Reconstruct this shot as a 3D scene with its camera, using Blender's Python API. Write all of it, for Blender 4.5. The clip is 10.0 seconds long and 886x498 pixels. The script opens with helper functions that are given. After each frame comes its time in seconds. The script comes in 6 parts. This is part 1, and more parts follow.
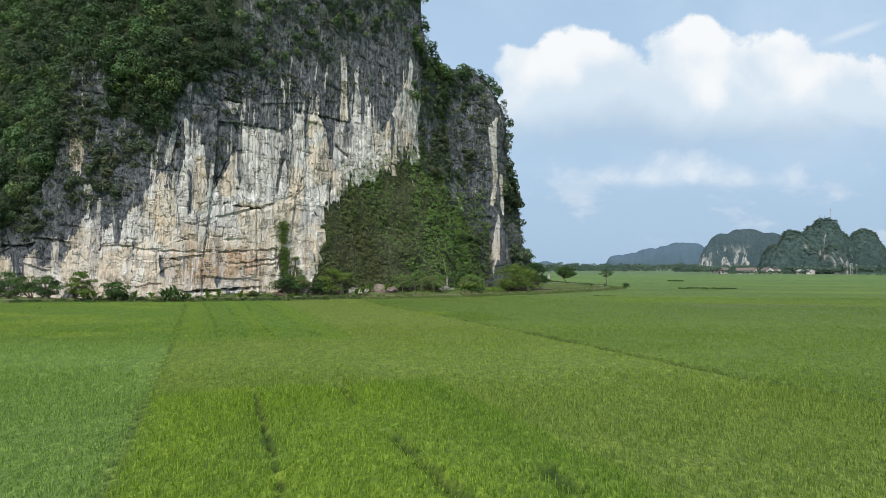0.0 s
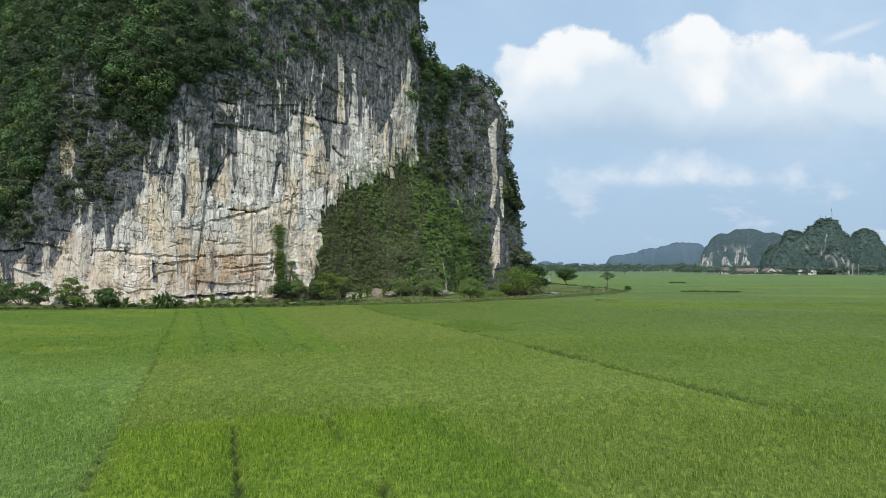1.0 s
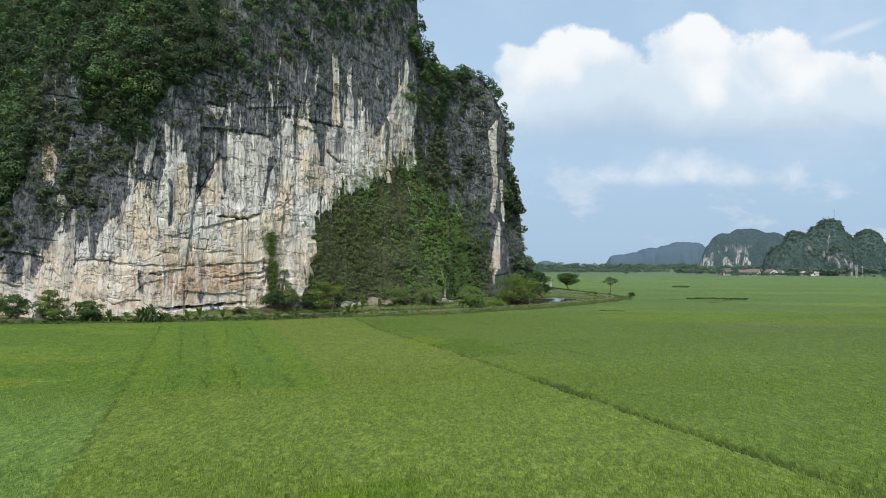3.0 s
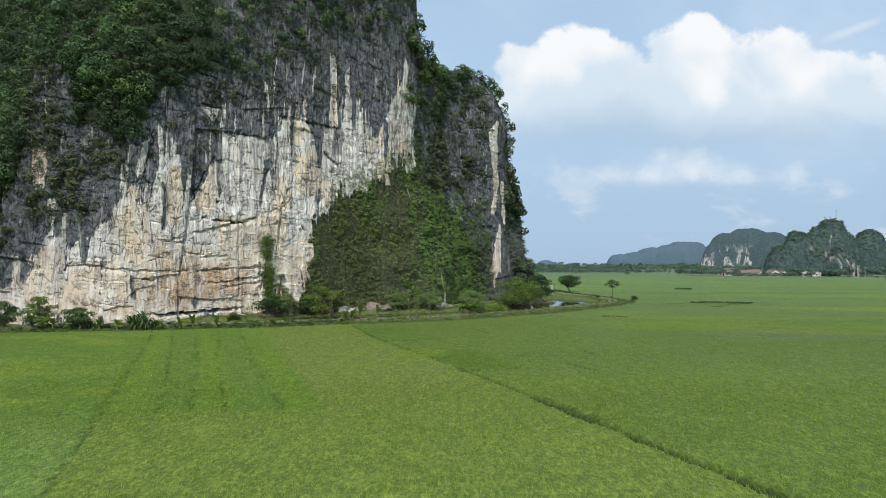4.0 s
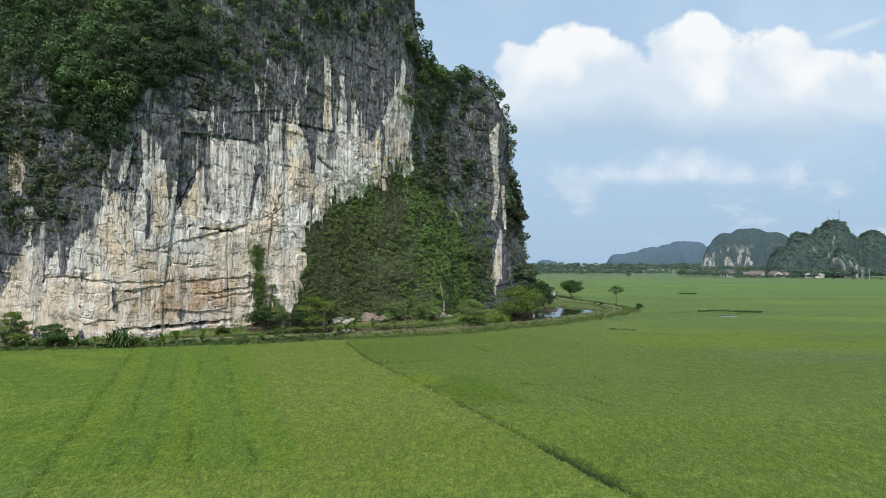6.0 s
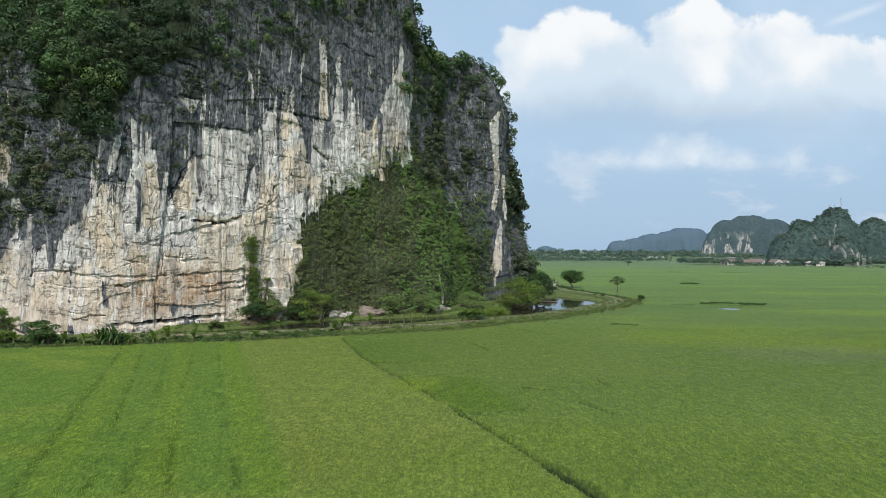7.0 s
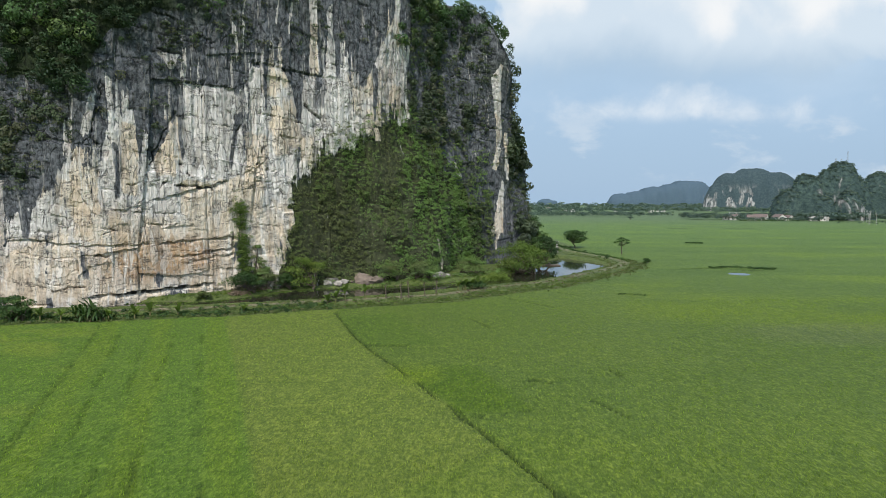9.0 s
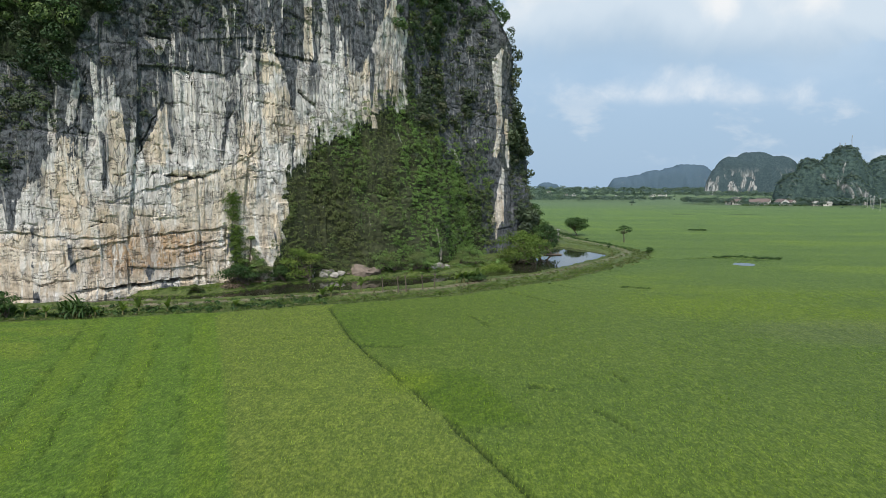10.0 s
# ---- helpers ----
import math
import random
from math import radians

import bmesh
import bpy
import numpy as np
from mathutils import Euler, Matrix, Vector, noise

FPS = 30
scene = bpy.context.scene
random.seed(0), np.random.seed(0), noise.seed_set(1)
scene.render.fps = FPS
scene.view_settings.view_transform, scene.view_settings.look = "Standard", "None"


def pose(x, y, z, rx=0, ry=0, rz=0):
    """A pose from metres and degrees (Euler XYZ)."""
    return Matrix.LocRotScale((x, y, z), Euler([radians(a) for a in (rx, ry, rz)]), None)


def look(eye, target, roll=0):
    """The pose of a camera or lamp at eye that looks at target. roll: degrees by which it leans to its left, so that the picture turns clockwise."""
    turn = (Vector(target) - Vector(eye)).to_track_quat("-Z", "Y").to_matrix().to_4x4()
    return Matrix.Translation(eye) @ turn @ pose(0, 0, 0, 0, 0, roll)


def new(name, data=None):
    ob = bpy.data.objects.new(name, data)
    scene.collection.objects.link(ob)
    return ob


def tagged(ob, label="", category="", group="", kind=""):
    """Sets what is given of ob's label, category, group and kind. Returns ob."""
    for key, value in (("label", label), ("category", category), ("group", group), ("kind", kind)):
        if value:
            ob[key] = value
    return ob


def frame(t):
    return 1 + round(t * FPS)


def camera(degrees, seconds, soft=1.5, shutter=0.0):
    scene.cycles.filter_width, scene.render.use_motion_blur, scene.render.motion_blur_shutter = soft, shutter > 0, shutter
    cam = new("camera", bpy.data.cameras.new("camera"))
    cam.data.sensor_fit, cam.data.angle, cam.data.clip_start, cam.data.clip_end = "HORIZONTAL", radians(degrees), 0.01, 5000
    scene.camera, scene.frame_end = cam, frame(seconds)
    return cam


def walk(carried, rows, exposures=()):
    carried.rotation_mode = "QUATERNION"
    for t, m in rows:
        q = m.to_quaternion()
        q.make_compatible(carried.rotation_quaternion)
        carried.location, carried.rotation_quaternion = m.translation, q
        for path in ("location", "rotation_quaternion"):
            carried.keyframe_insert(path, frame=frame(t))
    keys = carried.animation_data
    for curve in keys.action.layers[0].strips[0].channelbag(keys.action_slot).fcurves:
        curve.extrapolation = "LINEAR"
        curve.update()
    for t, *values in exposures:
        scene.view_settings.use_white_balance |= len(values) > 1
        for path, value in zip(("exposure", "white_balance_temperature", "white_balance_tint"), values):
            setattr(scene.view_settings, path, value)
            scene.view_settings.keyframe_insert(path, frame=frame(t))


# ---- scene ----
cam = camera(71.0, 10.0, soft=0.85)
PATH = [
    (0, (-0.086, -0.009, 6.076), (-0.114, 1.99, 6.133), 0.2),
    (0.5, (-0.006, 1.209, 6.526), (-0.034, 3.208, 6.583), 0.1),
    (1, (0.107, 2.439, 7.018), (0.079, 4.438, 7.075), 0.1),
    (1.5, (0.168, 3.692, 7.525), (0.14, 5.691, 7.582), 0.1),
    (2, (0.265, 4.854, 7.995), (0.236, 6.853, 8.052), 0.1),
    (2.5, (0.342, 6.082, 8.483), (0.314, 8.081, 8.539), 0.1),
    (4, (0.458, 10.066, 10.11), (0.429, 12.065, 10.162), 0.1),
    (4.5, (0.512, 11.431, 10.597), (0.483, 13.43, 10.65), 0.1),
    (5, (0.544, 12.81, 11.106), (0.515, 14.809, 11.159), 0.1),
    (5.5, (0.562, 14.236, 11.636), (0.533, 16.235, 11.69), 0.1),
    (7, (0.697, 18.471, 13.603), (0.67, 20.47, 13.607), 0.2),
    (7.5, (0.724, 19.92, 14.146), (0.697, 21.92, 14.11), 0.2),
    (8, (0.725, 21.436, 14.742), (0.699, 23.435, 14.664), 0.2),
    (8.5, (0.709, 23.032, 15.379), (0.683, 25.028, 15.263), 0.2),
    (9, (0.755, 24.611, 16.07), (0.729, 26.605, 15.921), 0.2),
    (9.5, (0.969, 26.134, 16.743), (0.941, 28.126, 16.565), 0.2),
    (10, (1.101, 27.709, 17.285), (1.073, 29.699, 17.083), 0.2),
]
walk(cam, [(t, look(eye, target, roll)) for t, eye, target, roll in PATH],
     exposures=[(0, 0.0), (6, 0.0), (8.5, -0.03), (10, -0.06)])

# ---------------------------------------------------------------- light and sky
SUN_AZ, SUN_EL = 188.0, 48.0     # compass bearing from +y, clockwise; height

sun_data = bpy.data.lights.new("sun", "SUN")
sun_data.energy, sun_data.angle, sun_data.color = 3.9, radians(1.2), (1.0, 0.95, 0.87)
sun = new("sun", sun_data)
sun_way = Vector((math.sin(radians(SUN_AZ)) * math.cos(radians(SUN_EL)),
                  math.cos(radians(SUN_AZ)) * math.cos(radians(SUN_EL)), math.sin(radians(SUN_EL))))
sun.matrix_world = look(sun_way * 500, (0, 0, 0))


class Nodes:
    """A short hand for node trees."""

    def __init__(self, tree):
        self.t = tree
        tree.nodes.clear()

    def add(self, kind):
        return self.t.nodes.new(kind)

    def put(self, socket, value):
        if isinstance(value, bpy.types.NodeSocket):
            self.t.links.new(value, socket)
        elif value is not None:
            if socket.type == "RGBA" and len(value) == 3:
                value = (*value, 1)
            socket.default_value = value

    def math(self, op, a, b=0.0, c=None, clamp=False):
        n = self.add("ShaderNodeMath")
        n.operation, n.use_clamp = op, clamp
        self.put(n.inputs[0], a)
        self.put(n.inputs[1], b)
        if c is not None:
            self.put(n.inputs[2], c)
        return n.outputs[0]

    def mix(self, f, a, b, how="MIX"):
        n = self.add("ShaderNodeMix")
        n.data_type, n.blend_type = "RGBA", how
        self.put(n.inputs[0], f)
        self.put(n.inputs[6], a)
        self.put(n.inputs[7], b)
        return n.outputs[2]

    def noise(self, vec, scale, detail=4.0, rough=0.55, dist=0.0):
        n = self.add("ShaderNodeTexNoise")
        self.put(n.inputs["Vector"], vec)
        for k, v in (("Scale", scale), ("Detail", detail), ("Roughness", rough), ("Distortion", dist)):
            n.inputs[k].default_value = v
        return n.outputs[0]

    def step(self, v, lo, hi, a=0.0, b=1.0):
        n = self.add("ShaderNodeMapRange")
        n.interpolation_type = "SMOOTHSTEP"
        for s, x in zip(n.inputs[:5], (v, lo, hi, a, b)):
            self.put(s, x)
        return n.outputs[0]

    def scaled(self, vec, x, y, z):
        n = self.add("ShaderNodeMapping")
        self.put(n.inputs[0], vec)
        n.inputs["Scale"].default_value = (x, y, z)
        return n.outputs[0]

    def bump(self, h, strength, dist, normal=None):
        n = self.add("ShaderNodeBump")
        n.inputs["Strength"].default_value, n.inputs["Distance"].default_value = strength, dist
        self.put(n.inputs["Height"], h)
        if normal is not None:
            self.put(n.inputs["Normal"], normal)
        return n.outputs[0]


def build_sky():
    world = bpy.data.worlds.new("sky")
    scene.world = world
    world.use_nodes = True
    n = Nodes(world.node_tree)
    sky = n.add("ShaderNodeTexSky")
    sky.sky_type, sky.sun_disc = "NISHITA", False
    sky.sun_elevation, sky.sun_rotation = radians(SUN_EL), radians(SUN_AZ)
    sky.air_density, sky.dust_density, sky.ozone_density = 1.0, 2.0, 1.2
    way = n.add("ShaderNodeTexCoord").outputs["Generated"]
    sep = n.add("ShaderNodeSeparateXYZ")
    n.put(sep.inputs[0], way)
    x, y, z = sep.outputs
    depth = n.math("MAXIMUM", n.math("ABSOLUTE", y), 0.12)
    a, h = n.math("DIVIDE", x, depth), n.math("DIVIDE", z, depth)   # across and up, on an upright plane
    flat = n.add("ShaderNodeCombineXYZ")
    n.put(flat.inputs[0], a)
    n.put(flat.inputs[1], h)
    n.put(flat.inputs[2], n.math("MULTIPLY", n.math("SIGN", y), 3.0))
    p = flat.outputs[0]
    base = n.mix(1.0, sky.outputs[0], (SKY_GAIN, SKY_GAIN, SKY_GAIN), "MULTIPLY")
    # thin haze, strongest low down
    haze = n.step(h, 0.85, -0.05, 0.55, 0.95)
    col = n.mix(haze, base, n.mix(n.step(h, 0.0, 0.42), HAZE, (0.50, 0.69, 0.90)))
    # soft veil clouds
    veil = n.noise(n.scaled(p, 1.2, 2.2, 1.0), 2.3, 7.0, 0.56, 0.35)
    veil = n.math("MULTIPLY", n.step(veil, 0.40, 0.70), n.step(h, 0.08, 0.22))
    col = n.mix(n.math("MULTIPLY", veil, 0.55), col, (0.585, 0.735, 0.90))
    # heaped clouds: lobes with a ragged, billowing edge
    rag = n.math("SUBTRACT", n.noise(p, 13.0, 10.0, 0.62, 0.15), 0.5)
    cells = n.add("ShaderNodeTexVoronoi")
    cells.feature = "SMOOTH_F1"
    n.put(cells.inputs["Vector"], p)
    cells.inputs["Scale"].default_value = 17.0
    billow = n.math("SUBTRACT", 0.45, cells.outputs["Distance"])
    edge = n.math("ADD", n.math("MULTIPLY", rag, 0.075), n.math("MULTIPLY", billow, 0.030))

    def heaps(lobes):
        body = None
        for ca, ch, ra, rh in lobes:
            da = n.math("DIVIDE", n.math("SUBTRACT", a, ca), ra)
            dh = n.math("DIVIDE", n.math("SUBTRACT", h, ch), rh)
            d = n.math("SUBTRACT", 1.0, n.math("SQRT", n.math("ADD", n.math("MULTIPLY", da, da), n.math("MULTIPLY", dh, dh))))
            d = n.math("MULTIPLY", d, rh)
            body = d if body is None else n.math("SMOOTH_MAX", body, d, 0.012)
        return n.math("ADD", body, edge)

    body = heaps(LOBES)
    hard = n.step(body, -0.002, 0.014)
    soft = n.step(body, -0.06, 0.08)
    wavy = n.math("MULTIPLY_ADD", n.math("SUBTRACT", n.noise(p, 4.5, 5.0, 0.55, 0.3), 0.5), 0.16, h)
    low = n.step(wavy, CLOUD_BASE[0], CLOUD_BASE[1])             # the underside melts into the haze
    heap = n.math("MULTIPLY", n.mix(low, soft, hard), n.math("MULTIPLY_ADD", low, 0.18, 0.80))
    heap = n.math("MULTIPLY", heap, n.step(wavy, CLOUD_BASE[0] - 0.05, CLOUD_BASE[0] + 0.04))
    puff = n.math("ADD", n.math("MULTIPLY", n.noise(p, 9.0, 7.0, 0.55, 0.2), 0.8), n.math("MULTIPLY", billow, 0.5))
    light = n.math("ADD", n.math("MULTIPLY_ADD", puff, 1.5, -0.22), n.math("MULTIPLY", n.math("SUBTRACT", h, 0.27), 4.0))
    tone = n.mix(n.step(light, 0.36, 0.92), (0.68, 0.79, 0.895), (0.94, 0.96, 0.975))
    tone = n.mix(low, (0.445, 0.585, 0.73), tone)
    col = n.mix(heap, col, tone)
    # a lesser bank below, and wisps
    under = heaps(LESSER)
    bank = n.math("MULTIPLY", n.step(under, -0.016, 0.022), n.step(n.noise(p, 8.0, 6.0, 0.6, 0.3), 0.34, 0.56, 0.4, 0.95))
    bank = n.math("MULTIPLY", bank, n.step(h, 0.120, 0.142))
    col = n.mix(bank, col, (0.80, 0.87, 0.94))
    small = n.noise(n.scaled(p, 1.0, 2.2, 1.0), 8.5, 6.0, 0.58, 0.2)
    band = n.math("MULTIPLY", n.step(h, 0.025, 0.06), n.step(h, 0.17, 0.11))
    small = n.math("MULTIPLY", n.step(small, 0.53, 0.70), band)
    col = n.mix(n.math("MULTIPLY", small, 0.5), col, (0.72, 0.80, 0.88))
    slant = n.math("SUBTRACT", h, n.math("MULTIPLY_ADD", a, 0.36, 0.148))
    trail = n.math("MULTIPLY", n.step(n.math("ABSOLUTE", slant), 0.011, 0.0), n.math("MULTIPLY", n.step(a, 0.58, 0.63), n.step(a, 0.71, 0.66)))
    col = n.mix(n.math("MULTIPLY", trail, 0.4), col, (0.85, 0.90, 0.95))
    back = n.add("ShaderNodeBackground")
    n.put(back.inputs[0], col)
    back.inputs[1].default_value = 1.0
    n.put(n.add("ShaderNodeOutputWorld").inputs[0], back.outputs[0])


SKY_GAIN, HAZE = 0.125, (0.405, 0.565, 0.755)
CLOUD_BASE = (0.19, 0.28)
LOBES = [(0.100, 0.320, 0.045, 0.028), (0.119, 0.335, 0.045, 0.033), (0.20, 0.335, 0.085, 0.052), (0.27, 0.315, 0.08, 0.042), (0.385, 0.345, 0.08, 0.060), (0.46, 0.33, 0.08, 0.042),
         (0.528, 0.345, 0.055, 0.038), (0.60, 0.305, 0.10, 0.045), (0.71, 0.255, 0.12, 0.05), (0.40, 0.265, 0.40, 0.085)]
LESSER = [(0.30, 0.148, 0.07, 0.015), (0.380, 0.158, 0.05, 0.023), (0.36, 0.145, 0.14, 0.014), (0.45, 0.145, 0.05, 0.012)]
build_sky()

# ---------------------------------------------------------------- materials
def material(name):
    m = bpy.data.materials.new(name)
    m.use_nodes = True
    n = Nodes(m.node_tree)
    bsdf = n.add("ShaderNodeBsdfPrincipled")
    n.put(n.add("ShaderNodeOutputMaterial").inputs[0], bsdf.outputs[0])
    return m, n, bsdf


def attr(n, name, out="Color"):
    a = n.add("ShaderNodeAttribute")
    a.attribute_name = name
    return a.outputs[out]


def rock_material():
    """Limestone: pale, with grey-black drip streaks and rusty stains; its maps hang on the wall's own metres."""
    m, n, b = material("limestone")
    uvmap = n.add("ShaderNodeUVMap")
    uvmap.uv_map = "wall"
    straight = uvmap.outputs[0]
    sway = n.math("MULTIPLY", n.math("SUBTRACT", n.noise(n.scaled(straight, 0.10, 0.055, 1), 1.0, 3.0, 0.5), 0.5), 2.6)
    shift = n.add("ShaderNodeCombineXYZ")
    n.put(shift.inputs[0], sway)
    moved = n.add("ShaderNodeVectorMath")
    n.put(moved.inputs[0], straight)
    n.put(moved.inputs[1], shift.outputs[0])
    uv = moved.outputs[0]
    stain = n.add("ShaderNodeSeparateColor")
    n.put(stain.inputs[0], attr(n, "stain"))
    pale, rust, moss_shade = stain.outputs
    streak = n.noise(n.scaled(uv, 0.95, 0.050, 1), 1.0, 6.0, 0.66, 0.35)
    hair = n.noise(n.scaled(uv, 2.7, 0.16, 1), 1.0, 5.0, 0.65, 0.3)
    blot = n.noise(n.scaled(uv, 0.22, 0.15, 1), 1.0, 6.0, 0.62, 0.6)
    grain = n.noise(n.scaled(uv, 1.0, 0.75, 1), 1.25, 9.0, 0.72, 0.3)
    fine = n.noise(uv, 6.0, 5.0, 0.7)
    drip = n.noise(n.scaled(uv, 1.5, 0.11, 1), 1.0, 4.0, 0.6, 0.25)
    warm = n.mix(n.step(blot, 0.40, 0.62), (0.88, 0.805, 0.705), (0.80, 0.69, 0.555))
    tan = attr(n, "tan", "Fac")
    clean = n.mix(n.step(hair, 0.44, 0.60), (0.72, 0.685, 0.65), (0.88, 0.858, 0.832))
    plate = n.mix(n.step(grain, 0.36, 0.62), warm, (0.80, 0.68, 0.53))
    plate = n.mix(n.step(hair, 0.55, 0.68, 0.0, 0.6), plate, (0.80, 0.76, 0.70))
    white = n.mix(n.step(n.math("ADD", tan, n.math("MULTIPLY", n.math("SUBTRACT", blot, 0.5), 1.6)), 0.22, 0.55), clean, plate)
    rusty = n.mix(n.step(grain, 0.4, 0.62), (0.50, 0.28, 0.125), (0.62, 0.42, 0.25))
    light = n.mix(n.math("MULTIPLY", rust, n.step(grain, 0.30, 0.58)), white, rusty)
    high = attr(n, "high", "Fac")
    drawn = n.step(high, 0.20, 0.8, 0.60, 1.0)                # water streaks thin out towards the foot
    grey = n.step(n.noise(n.scaled(uv, 0.8, 0.09, 1), 1.0, 5.0, 0.65, 0.3), 0.55, 0.64, 0.0, 0.35)
    light = n.mix(n.math("MULTIPLY", grey, drawn), light, (0.33, 0.325, 0.325))
    light = n.mix(n.step(grain, 0.56, 0.65, 0.0, 0.4), light, (0.25, 0.24, 0.225))
    light = n.mix(n.step(fine, 0.50, 0.72, 0.0, 0.2), light, (0.36, 0.33, 0.29))
    slate = n.mix(n.step(hair, 0.40, 0.62), (0.092, 0.099, 0.111), (0.205, 0.213, 0.223))
    band = n.noise(n.scaled(uv, 0.42, 0.040, 1), 1.0, 5.0, 0.6, 0.3)
    soft = n.step(n.math("ADD", band, n.math("MULTIPLY", high, 0.14)), 0.585, 0.67, 0.0, 0.40)
    wash = n.math("MAXIMUM", soft, n.step(n.math("ADD", attr(n, "wash", "Fac"), n.math("MULTIPLY", n.math("SUBTRACT", hair, 0.5), 0.9)), 0.20, 0.52, 0.0, 0.95))
    light = n.mix(wash, light, slate)
    lime = n.noise(n.scaled(uv, 1.9, 0.075, 1), 1.0, 4.0, 0.6, 0.2)
    light = n.mix(n.math("MULTIPLY", n.step(lime, 0.57, 0.63, 0.0, 0.5), drawn), light, (0.90, 0.885, 0.86))
    stainy = n.noise(n.scaled(uv, 0.75, 0.10, 1), 1.0, 5.0, 0.62, 0.4)
    lowly = n.step(high, 0.60, 0.25)
    light = n.mix(n.math("MULTIPLY", n.step(stainy, 0.54, 0.62, 0.0, 0.55), lowly), light, (0.60, 0.47, 0.34))
    light = n.mix(n.math("MULTIPLY", n.step(stainy, 0.46, 0.38, 0.0, 0.75), lowly), light, (0.93, 0.90, 0.85))
    light = n.mix(n.math("MULTIPLY", n.step(stainy, 0.645, 0.69, 0.0, 0.55), lowly), light, (0.24, 0.23, 0.22))
    bent = n.add("ShaderNodeVectorMath")
    n.put(bent.inputs[0], n.scaled(uv, 0.85, 0.21, 1))
    twist = n.add("ShaderNodeTexNoise")
    n.put(twist.inputs["Vector"], n.scaled(uv, 0.7, 0.5, 1))
    twist.inputs["Scale"].default_value, twist.inputs["Detail"].default_value = 1.0, 5.0
    n.put(bent.inputs[1], n.mix(0.45, (0, 0, 0), twist.outputs[1]))
    slab = n.add("ShaderNodeTexVoronoi")
    n.put(slab.inputs["Vector"], bent.outputs[0])
    slab.inputs["Scale"].default_value = 1.0
    seam = n.add("ShaderNodeTexVoronoi")
    seam.feature = "DISTANCE_TO_EDGE"
    n.put(seam.inputs["Vector"], bent.outputs[0])
    seam.inputs["Scale"].default_value = 1.0
    tone = n.add("ShaderNodeSeparateColor")
    n.put(tone.inputs[0], slab.outputs["Color"])
    light = n.mix(n.step(tone.outputs[0], 0.55, 0.75, 0.0, 0.30), light, n.mix(1.0, light, (0.80, 0.74, 0.68), "MULTIPLY"))
    light = n.mix(n.step(tone.outputs[1], 0.74, 0.82, 0.0, 0.30), light, (0.92, 0.90, 0.87))
    broken = n.step(n.noise(n.scaled(uv, 0.9, 0.6, 1), 1.0, 4.0, 0.65), 0.44, 0.58)
    chink = n.math("MULTIPLY", n.math("MULTIPLY", n.step(seam.outputs["Distance"], 0.055, 0.012), broken), n.step(high, 0.25, 0.65, 0.22, 1.0))
    light = n.mix(n.math("MULTIPLY", chink, 0.62), light, (0.10, 0.095, 0.09))
    dash = n.noise(n.scaled(uv, 1.7, 1.1, 1), 1.0, 5.0, 0.68, 0.5)
    light = n.mix(n.step(dash, 0.62, 0.70, 0.0, 0.30), light, (0.30, 0.28, 0.255))
    light = n.mix(n.step(dash, 0.40, 0.33, 0.0, 0.35), light, (0.92, 0.88, 0.82))
    flat_crack = n.math("ABSOLUTE", n.math("SUBTRACT", n.noise(n.scaled(uv, 0.30, 1.25, 1), 1.0, 6.0, 0.6, 0.4), 0.5))
    tall_crack = n.math("ABSOLUTE", n.math("SUBTRACT", n.noise(n.scaled(uv, 1.1, 0.16, 1), 1.0, 6.0, 0.62, 0.5), 0.5))
    where = n.step(n.noise(n.scaled(uv, 0.35, 0.5, 1), 1.0, 3.0, 0.5), 0.44, 0.58)
    split = n.math("MULTIPLY", n.math("MAXIMUM", n.step(flat_crack, 0.013, 0.003), n.math("MULTIPLY", n.step(tall_crack, 0.014, 0.004), 0.4)), where)
    # the joint map paints shade into deep joints and ledge hollows
    split = n.math("MAXIMUM", split, n.step(n.math("ADD", attr(n, "joint", "Fac"), n.math("MULTIPLY", n.math("SUBTRACT", grain, 0.5), 1.6)), 0.40, 0.75))
    light = n.mix(n.math("MULTIPLY", split, 0.75), light, (0.075, 0.07, 0.065))
    dark = n.mix(n.step(grain, 0.36, 0.64), (0.057, 0.064, 0.074), (0.200, 0.213, 0.234))
    dark = n.mix(n.step(dash, 0.57, 0.66, 0.0, 0.7), dark, (0.030, 0.033, 0.036))
    dark = n.mix(n.step(dash, 0.42, 0.34, 0.0, 0.6), dark, (0.25, 0.258, 0.265))
    dark = n.mix(n.math("MULTIPLY", chink, 0.7), dark, (0.016, 0.018, 0.020))
    dark = n.mix(n.step(hair, 0.56, 0.70, 0.0, 0.3), dark, (0.27, 0.278, 0.285))
    dark = n.mix(n.step(drip, 0.60, 0.68, 0.0, 0.5), dark, (0.56, 0.54, 0.50))
    # moss, olive under creepers; below the woods near-black green paints shade between crowns
    dark = n.mix(n.math("MAXIMUM", n.math("MULTIPLY", moss_shade, n.step(blot, 0.34, 0.56)), n.step(moss_shade, 0.5, 0.62)), dark, n.mix(n.step(grain, 0.4, 0.6), n.mix(n.step(moss_shade, 0.7, 0.95), (0.018, 0.028, 0.013), (0.060, 0.066, 0.036)), n.mix(n.step(moss_shade, 0.7, 0.95), (0.040, 0.060, 0.026), (0.112, 0.124, 0.062))))
    f = n.math("ADD", pale, n.math("MULTIPLY", n.math("SUBTRACT", streak, 0.5), 1.1))
    f = n.math("ADD", f, n.math("MULTIPLY", n.math("SUBTRACT", hair, 0.5), 0.75))
    f = n.math("ADD", f, n.math("MULTIPLY", n.math("SUBTRACT", grain, 0.5), 0.7))
    col = n.mix(n.step(f, 0.40, 0.52), dark, light)
